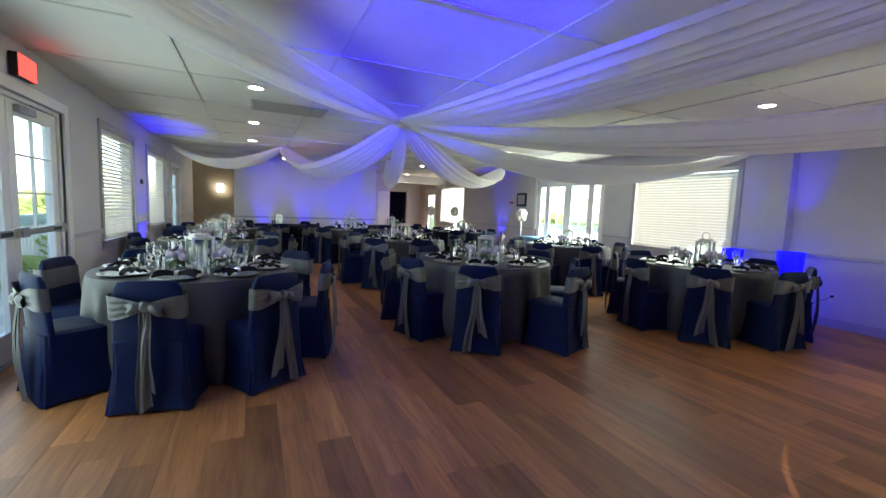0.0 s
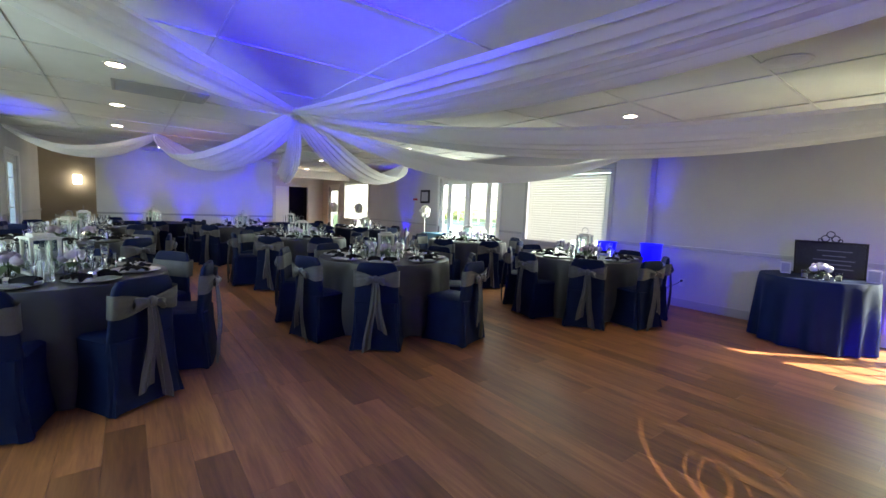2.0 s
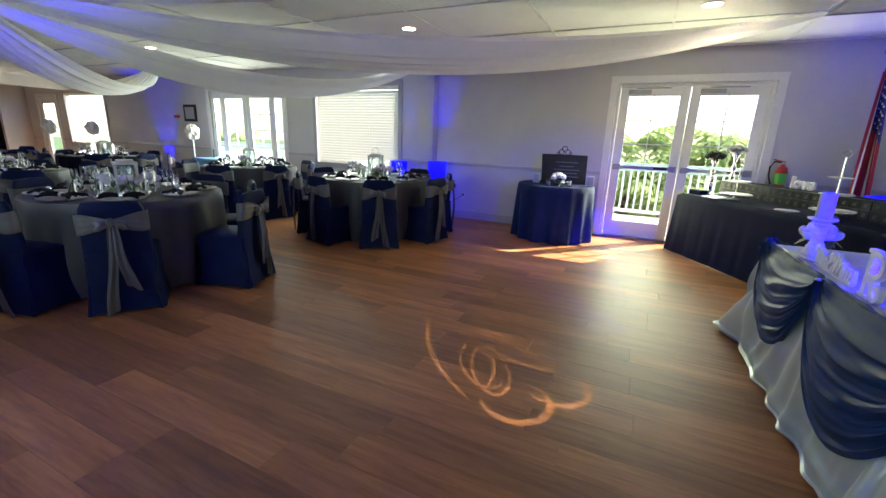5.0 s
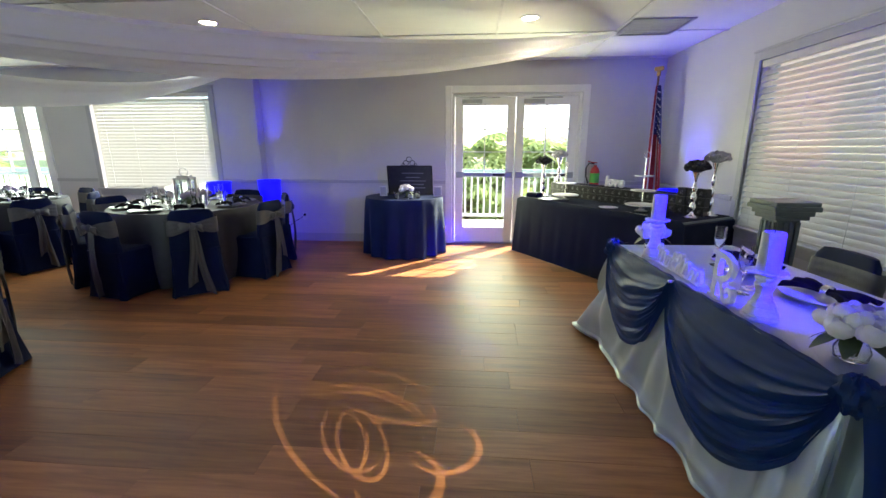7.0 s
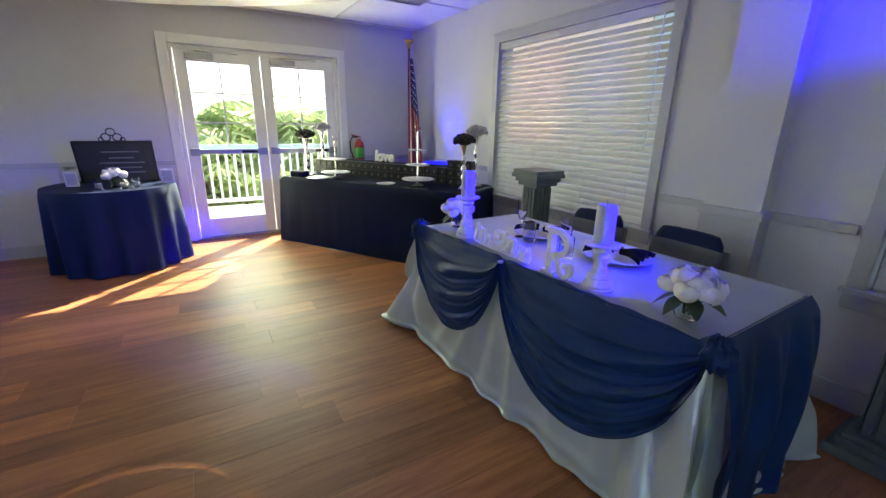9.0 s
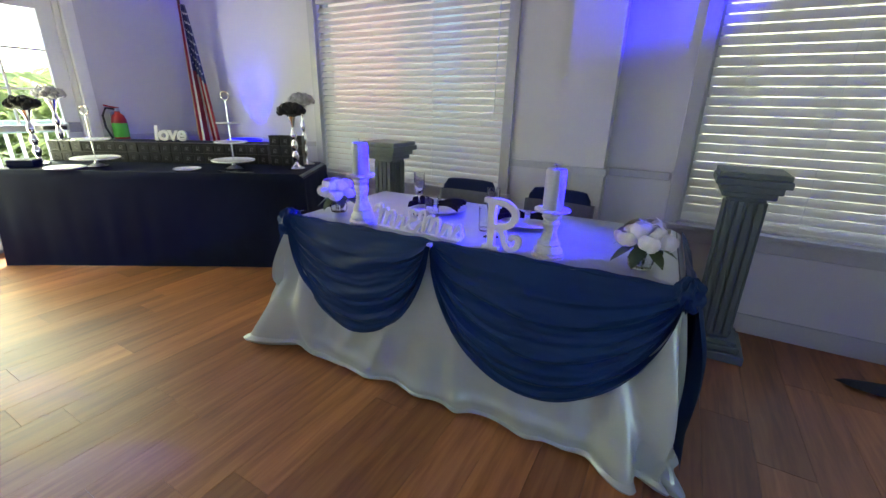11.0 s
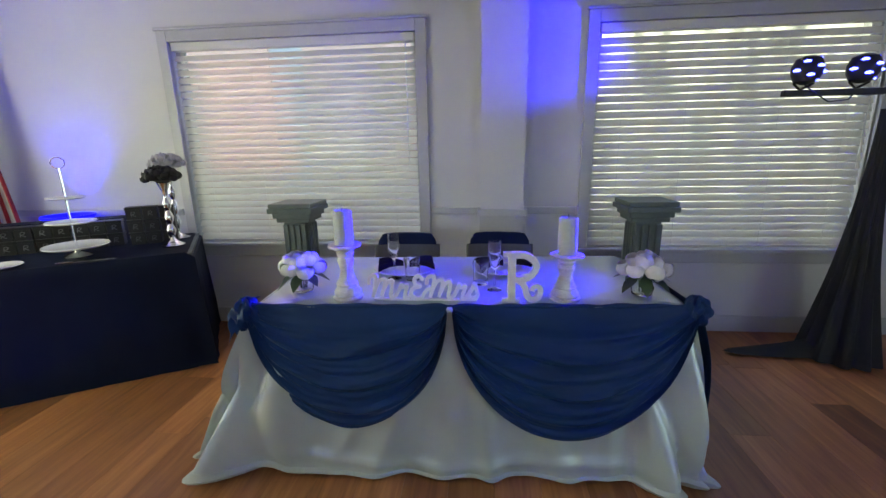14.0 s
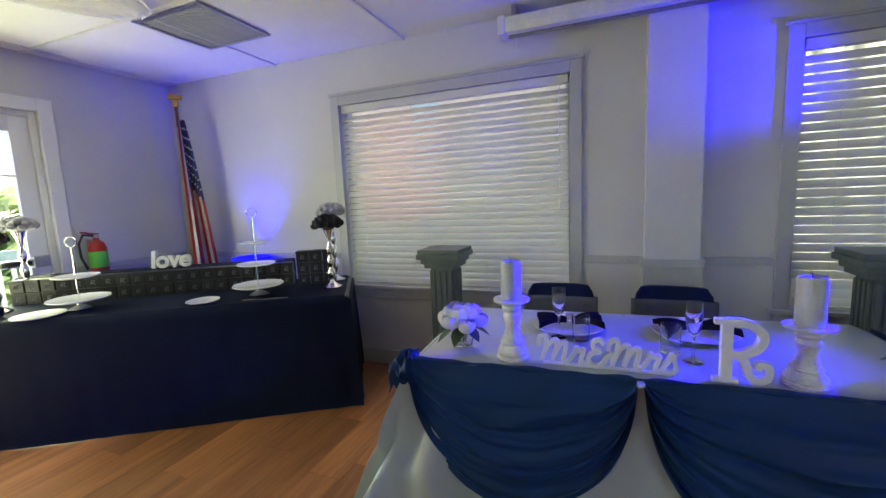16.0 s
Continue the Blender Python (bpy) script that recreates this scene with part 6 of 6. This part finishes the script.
cake_stand(0.52, 0.16, 2)
cake_stand(-0.56, 0.15, 3)
for x, y, r in ((-0.24, 0.26, 0.10), (0.66, 0.30, 0.13)):
    p = thing("serving_plate", on_buffet(x, y), "flat white serving plate on the buffet", "plate")
    part("plate", lathe([(r * 0.6, 0), (r * 0.8, 0.004), (r, 0.012), (r, 0.015), (r * 0.75, 0.008), (0.01, 0.007)], 32), CHINA, p)
p = thing("serving_tongs", on_buffet(-0.62, 0.33), "silver cake server on the cloth", "server")
part("blade", boxes((-0.16, 0.04, -0.015, 0.015, 0.0, 0.004), (0.04, 0.12, -0.008, 0.008, 0.001, 0.009), bevel=0.001), CHROME, p, "", False)
p = thing("cloth_stack", on_buffet(1.0, 0.25, 0, 10), "folded dark napkins stacked on the buffet", "napkins")
part("folded_cloth", boxes((-0.09, 0.09, -0.06, 0.06, 0, 0.06), bevel=0.012), NAVY_DARK, p, "", False)


def flower_stand(x, y, petal, label, h, seed):
    f = thing("flower_stand", on_buffet(x, y), label, "centrepiece", "silver flower stands")
    k = h / 0.44
    part("stand", lathe([(0.068, 0.0), (0.070, 0.008), (0.045, 0.020), (0.018, 0.040), (0.013, 0.060 * k), (0.024, 0.085 * k), (0.030, 0.11 * k), (0.022, 0.135 * k), (0.013, 0.155 * k), (0.024, 0.18 * k), (0.028, 0.205 * k), (0.020, 0.23 * k), (0.012, 0.25 * k), (0.024, 0.275 * k), (0.026, 0.30 * k), (0.014, 0.33 * k), (0.012, 0.35 * k), (0.020, 0.39 * k), (0.040, h), (0.036, h + 0.004)], 24), CHROME, f, "polished silver baluster stand")
    rng = random.Random(seed)
    for q in range(19):
        e, a = math.asin(min(1, 0.02 + q / 19)), q * 2.4
        bm = bmesh.new()
        blossom(bm, (0.088 * math.cos(a) * math.cos(e), 0.088 * math.sin(a) * math.cos(e), h + 0.028 + 0.060 * math.sin(e)), 0.036, rng, 9)
        part("rose", bm, petal, f)
    part("core", lathe([(0.03, h + 0.002), (0.075, h + 0.02), (0.07, h + 0.06), (0.02, h + 0.085)], 16), petal, f)


flower_stand(-1.05, 0.10, PETAL_BLACK, "black rose ball on a tall silver stand", 0.42, 1)
flower_stand(-1.06, -0.17, PETAL_GREY, "grey rose ball on a tall silver stand", 0.50, 2)
flower_stand(1.03, 0.08, PETAL_BLACK, "black rose ball on a tall silver stand", 0.42, 3)
flower_stand(1.06, -0.22, PETAL_GREY, "grey rose ball on a tall silver stand", 0.50, 4)

# ---- flag in the corner ----
fg = thing("flag_on_pole", stand(6.98, -2.14, 0, 50), "furled striped flag with white stars on a wooden pole", "flag")
part("base", lathe([(0.14, 0.0), (0.14, 0.02), (0.10, 0.035), (0.03, 0.07), (0.022, 0.12)], 24), GOLD, fg, "brass foot")
part("pole", tube([(0, 0, 0.11), (0, 0, 2.28)], 0.013), POLE_WOOD, fg, "dark wooden pole")
part("finial", boxes((-0.055, 0.055, -0.016, 0.016, 2.335, 2.385), (-0.022, 0.022, -0.022, 0.022, 2.275, 2.335), bevel=0.01), GOLD, fg, "gilt eagle-like finial", False)


def fold_strip(k, n, z0, z1):
    """One hanging strip of the furled cloth."""
    def at(u, v):
        s = (k + u) / n
        z = z0 + (z1 - z0) * v
        t = (2.18 - z) / 1.5
        w = 0.030 + 0.105 * min(1, t) ** 0.8
        x = -0.012 + (0.9 * s - 0.62) * w * 2
        y = 0.03 + 0.05 * math.sin(9.5 * s + 1.2 * t) * (0.3 + t) + 0.02 * math.sin(23 * s)
        return (x - 0.035 * t, y, z)
    return at


for k in range(7):
    st = part("stripe", sheet(fold_strip(k, 8, 1.45 + 0.03 * k, 0.72 + 0.02 * (k % 3)), 5, 14), FLAG_RED if k % 2 == 0 else FLAG_WHITE, fg, "red stripe" if k % 2 == 0 else "white stripe")
for k in range(5):
    cn = part("canton", sheet(fold_strip(k, 8, 2.16, 1.45 + 0.03 * k), 5, 14), FLAG_BLUE, fg, "dark blue field")
    if k % 1 == 0:
        bm = bmesh.new()
        fn = fold_strip(k, 8, 2.16, 1.45 + 0.03 * k)
        for q in range(7):
            c = Vector(fn(0.5, 0.12 + 0.125 * q)) + Vector((0, 0.006, 0))
            vs = []
            for j in range(10):
                rr = 0.013 if j % 2 == 0 else 0.0055
                vs.append(bm.verts.new(c + Vector((rr * math.sin(j * math.pi / 5), 0, rr * math.cos(j * math.pi / 5)))))
            bm.faces.new(vs)
        part("star", bm, FLAG_WHITE, cn, "white stars", False)
for k in (5, 6):
    part("stripe", sheet(fold_strip(k, 8, 2.16, 1.45 + 0.03 * k), 5, 14), FLAG_RED if k % 2 == 0 else FLAG_WHITE, fg)
part("fringe", sheet(fold_strip(7, 8, 2.10, 0.70), 4, 20), GOLD, fg, "gold fringe edge")

# ---- fire extinguisher on the east wall ----
fe = thing("fire_extinguisher", stand(XR - 0.085, -1.56, 0.80), "red fire extinguisher with a green label on the wall", "extinguisher")
part("cylinder", lathe([(0.05, 0.0), (0.062, 0.012), (0.064, 0.04), (0.064, 0.28), (0.05, 0.33), (0.024, 0.35), (0.022, 0.37)], 24), RED_PAINT, fe, "red cylinder")
part("label", lathe([(0.0648, 0.13), (0.0652, 0.132), (0.0652, 0.258), (0.0648, 0.26)], 24), GREEN_LABEL, fe, "green printed label")
part("valve", boxes((-0.018, 0.018, -0.018, 0.018, 0.37, 0.40), bevel=0.004), STEEL, fe, "", False)
part("lever", tube([(0, -0.02, 0.40), (-0.01, 0.05, 0.41), (-0.02, 0.11, 0.425)], 0.008, 6), RED_PAINT, fe, "red lever")
part("hose", tube([(0, 0.02, 0.39), (0, 0.09, 0.40), (0, 0.125, 0.33), (0, 0.12, 0.22), (0, 0.085, 0.12)], 0.010, 8), PLASTIC_BLACK, fe, "black hose")
part("bracket", boxes((0.05, 0.085, -0.03, 0.03, 0.10, 0.36), bevel=0.003), STEEL, fe, "", False)

# ---- round sign table by the doors ----
RT = stand(6.88, 1.08, 0, 0)
st = thing("side_table", RT, "small round table hidden under a navy cloth", "table")
table_under(0.51, 0.758, st)
sc = thing("tablecloth", RT, "navy pleated cloth falling to the floor of the round table", "tablecloth")
part("cloth", cloth_mesh(0.52, 0.766, 41, 15), surface("navy_table_cloth", (0.005, 0.017, 0.060), (0.004, 0.012, 0.042), 0.6, scale=4, bump=0.1, fine=400, spec=0.2), sc)
cb = thing("chalkboard_sign", stand(7.09, 1.02, Z, 90) @ pose(0, 0, 0, -14), "black chalkboard sign with white lettering and a scroll top", "sign")
part("board", boxes((-0.30, 0.30, -0.008, 0.008, 0.0, 0.40), bevel=0.003), SLATE, cb, "", False)
part("frame", boxes((-0.315, -0.295, -0.013, 0.013, 0, 0.415), (0.295, 0.315, -0.013, 0.013, 0, 0.415), (-0.295, 0.295, -0.013, 0.013, 0.395, 0.415), bevel=0.003), BLACK_METAL, cb, "", False)
bm = bmesh.new()
for q, (yy, wv) in enumerate(((0.31, 0.30), (0.25, 0.20), (0.20, 0.36), (0.15, 0.30), (0.10, 0.34))):
    box(bm, -wv / 2 - 0.04, wv / 2 - 0.04, 0.0085, 0.0095, yy - 0.006, yy + 0.006)
part("lettering", bm, CHALK, cb, "illegible white chalk lines", False)
bm = bmesh.new()
for cx, cz, r in ((-0.045, 0.45, 0.035), (0.045, 0.45, 0.035), (0.0, 0.50, 0.035), (-0.085, 0.43, 0.018), (0.085, 0.43, 0.018)):
    tube([(cx + r * math.cos(a), 0, cz + r * math.sin(a)) for a in [6.2832 * k / 16 for k in range(17)]], 0.006, 6, bm)
part("scroll", bm, BLACK_METAL, cb, "black wrought scroll")
p = posy_master(PETAL, "white flowers in a glass vase on the round table", 55, 0.042, 7)
p.matrix_world = stand(6.66, 1.02, Z)
for y_, w_ in ((1.36, 0.10), (0.62, 0.11)):
    pf = thing("photo_frame", stand(6.86, y_, Z, 90) @ pose(0, 0, 0, -12), "small white photo frame on the round table", "frame")
    part("border", boxes((-w_ / 2, w_ / 2, -0.006, 0.006, 0, 0.14), bevel=0.003), PLASTIC_WHITE, pf, "", False)
    part("print", boxes((-w_ / 2 + 0.012, w_ / 2 - 0.012, 0.0062, 0.0072, 0.015, 0.125)), TRIM, pf, "pale printed card", False)
for k, (dx, dy) in enumerate(((-0.30, 0.12), (-0.30, -0.06), (-0.22, -0.14))):
    p = tumbler_master(0.034, 0.09, "votive_glass", "small glass votive with a white candle")
    p.matrix_world = stand(6.84 + dx, 1.0 + dy, Z)
    part("candle", lathe([(0.022, 0.0145), (0.026, 0.02), (0.026, 0.055), (0.01, 0.056)], 14), WAX, p, "white candle")

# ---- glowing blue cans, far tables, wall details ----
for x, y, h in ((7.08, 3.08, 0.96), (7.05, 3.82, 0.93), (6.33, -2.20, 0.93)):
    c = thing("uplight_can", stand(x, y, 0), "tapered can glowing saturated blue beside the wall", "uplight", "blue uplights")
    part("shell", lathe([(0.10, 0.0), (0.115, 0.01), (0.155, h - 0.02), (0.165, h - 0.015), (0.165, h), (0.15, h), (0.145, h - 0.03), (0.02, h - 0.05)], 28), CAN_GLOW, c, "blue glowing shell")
gt = thing("gift_table", stand(6.95, 8.35, 0), "small table under a light blue cloth by the French doors", "table")
part("cloth", rect_cloth(0.30, 0.42, 0.75, 0.05, 77, n=120), LIGHT_BLUE_CLOTH, gt)
for k, (dx, dy) in enumerate(((0.0, -0.15), (0.05, 0.18))):
    pf = thing("photo_frame", stand(6.95 + dx, 8.35 + dy, 0.751, 60), "small framed card on the light blue table", "frame")
    part("border", boxes((-0.07, 0.07, -0.006, 0.006, 0, 0.18), bevel=0.003), PLASTIC_BLACK if k else PLASTIC_WHITE, pf, "", False)
for x, y in ((6.85, 8.95), (6.0, 13.0), (6.7, 12.6)):
    p = thing("flower_ball", stand(x, y, 0), "white rose ball on a tall slim stand", "flowers", "flower balls")
    part("stand", lathe([(0.12, 0.0), (0.12, 0.012), (0.02, 0.03), (0.012, 0.05), (0.012, 1.16), (0.05, 1.2)], 16), CHROME, p, "slim silver stand")
    part("ball", knot_mesh((0, 0, 1.28), 0.12, 9), PETAL, p, "white roses")
pic = thing("picture_frame", stand(XR - 0.018, 9.75, 1.70, 90), "small dark framed picture on the wall", "picture")
part("frame", boxes((-0.22, 0.22, -0.015, 0.015, -0.19, 0.19), bevel=0.006), BLACK_METAL, pic, "black frame", False)
part("print", boxes((-0.16, 0.16, 0.0152, 0.0165, -0.13, 0.13)), TRIM, pic, "pale grey print", False)
pl = thing("wall_plaque", stand(XR - 0.008, 10.27, 1.62, 90), "small red plaque on the wall", "plaque")
part("plate", boxes((-0.11, 0.11, -0.006, 0.006, -0.03, 0.03), bevel=0.002), RED_PAINT, pl, "", False)
ol = thing("wall_outlet", stand(XR - 0.005, 2.72, 0.385, 90), "white wall outlet with a plugged-in cord", "outlet")
part("cover", boxes((-0.036, 0.036, -0.004, 0.004, -0.058, 0.058), bevel=0.003), PLASTIC_WHITE, ol, "", False)
part("plug", boxes((-0.016, 0.016, 0.0042, 0.034, 0.010, 0.042), bevel=0.004), PLASTIC_BLACK, ol, "black plug", False)
part("cord", tube([(0, 0.03, 0.02), (0.05, 0.045, -0.02), (0.15, 0.05, -0.08), (0.26, 0.04, -0.16), (0.33, 0.04, -0.375)], 0.004, 6), PLASTIC_BLACK, ol, "thin black cord")
ex = thing("exit_sign", stand(XL + 0.035, 4.62, 2.36, -90), "lit red exit sign box above the side doors", "exit sign")
part("housing", boxes((-0.15, 0.15, -0.03, 0.03, -0.09, 0.09), bevel=0.006), PLASTIC_BLACK, ex, "dark housing", False)
part("face", boxes((-0.145, 0.145, 0.0302, 0.034, -0.085, 0.085)), RED_GLOW, ex, "glowing red face", False)
sn = thing("wall_sconce", stand(-0.45, 14.93, 1.75, 180), "lit frosted wall sconce in the nook", "wall lamp")
part("shade", boxes((-0.085, 0.085, 0.0, 0.09, -0.12, 0.12), bevel=0.02), SCONCE_GLOW, sn, "glowing frosted shade", False)
part("plate", boxes((-0.06, 0.06, -0.06, 0.0, -0.09, 0.09), bevel=0.005), STEEL, sn, "", False)
th = thing("wall_switch", stand(XL + 0.006, 8.55, 1.62, -90), "small dark wall control", "control")
part("plate", boxes((-0.05, 0.05, -0.006, 0.02, -0.04, 0.04), bevel=0.004), PLASTIC_BLACK, th, "", False)

# ---- laminate floor, plank by plank ----
fl = structure("floor", boxes((XL - 0.05, XR + 0.05, YN - 0.05, YE + 2.3, -0.10, -0.009)), GROUT, "brown wood-look laminate floor in long planks", "floor")
PW, PL = 0.190, 1.22
plank_bm = boxes((-PW / 2 + 0.0004, PW / 2 - 0.0004, -PL / 2 + 0.0004, PL / 2 - 0.0004, -0.009, 0.0), bevel=0.0008)
plank_me = bpy.data.meshes.new("plank")
plank_bm.to_mesh(plank_me)
plank_bm.free()
plank_me.materials.append(PLANK)
verts, faces = [], []
rng = random.Random(5)
x, count = XL + PW / 2 - 0.03, 0
while x < XR + 0.06:
    y = YN - rng.uniform(0.0, PL) + PL / 2
    while y - PL / 2 < YE:
        if -1.3 < y < 4.4 and count < 300:
            ob = new("plank", plank_me)
            ob.parent, ob.location = fl, (x, y, 0)
            count += 1
        else:
            i = len(verts)
            a0, a1, b0, b1 = x - PW / 2 + 0.001, x + PW / 2 - 0.001, max(YN - 0.04, y - PL / 2 + 0.001), y + PL / 2 - 0.001
            verts += [(a0, b0, 0), (a1, b0, 0), (a1, b1, 0), (a0, b1, 0), (a0, b0, -0.009), (a1, b0, -0.009), (a1, b1, -0.009), (a0, b1, -0.009)]
            faces += [(i, i + 1, i + 2, i + 3), (i, i + 4, i + 5, i + 1), (i + 1, i + 5, i + 6, i + 2), (i + 2, i + 6, i + 7, i + 3), (i + 3, i + 7, i + 4, i)]
        y += PL
    x += PW
me = bpy.data.meshes.new("planks")
me.from_pydata(verts, [], faces)
me.materials.append(PLANKS)
ob = new("planks", me)
ob.parent = fl
tagged(ob, "brown wood-look laminate planks", kind="stuff")
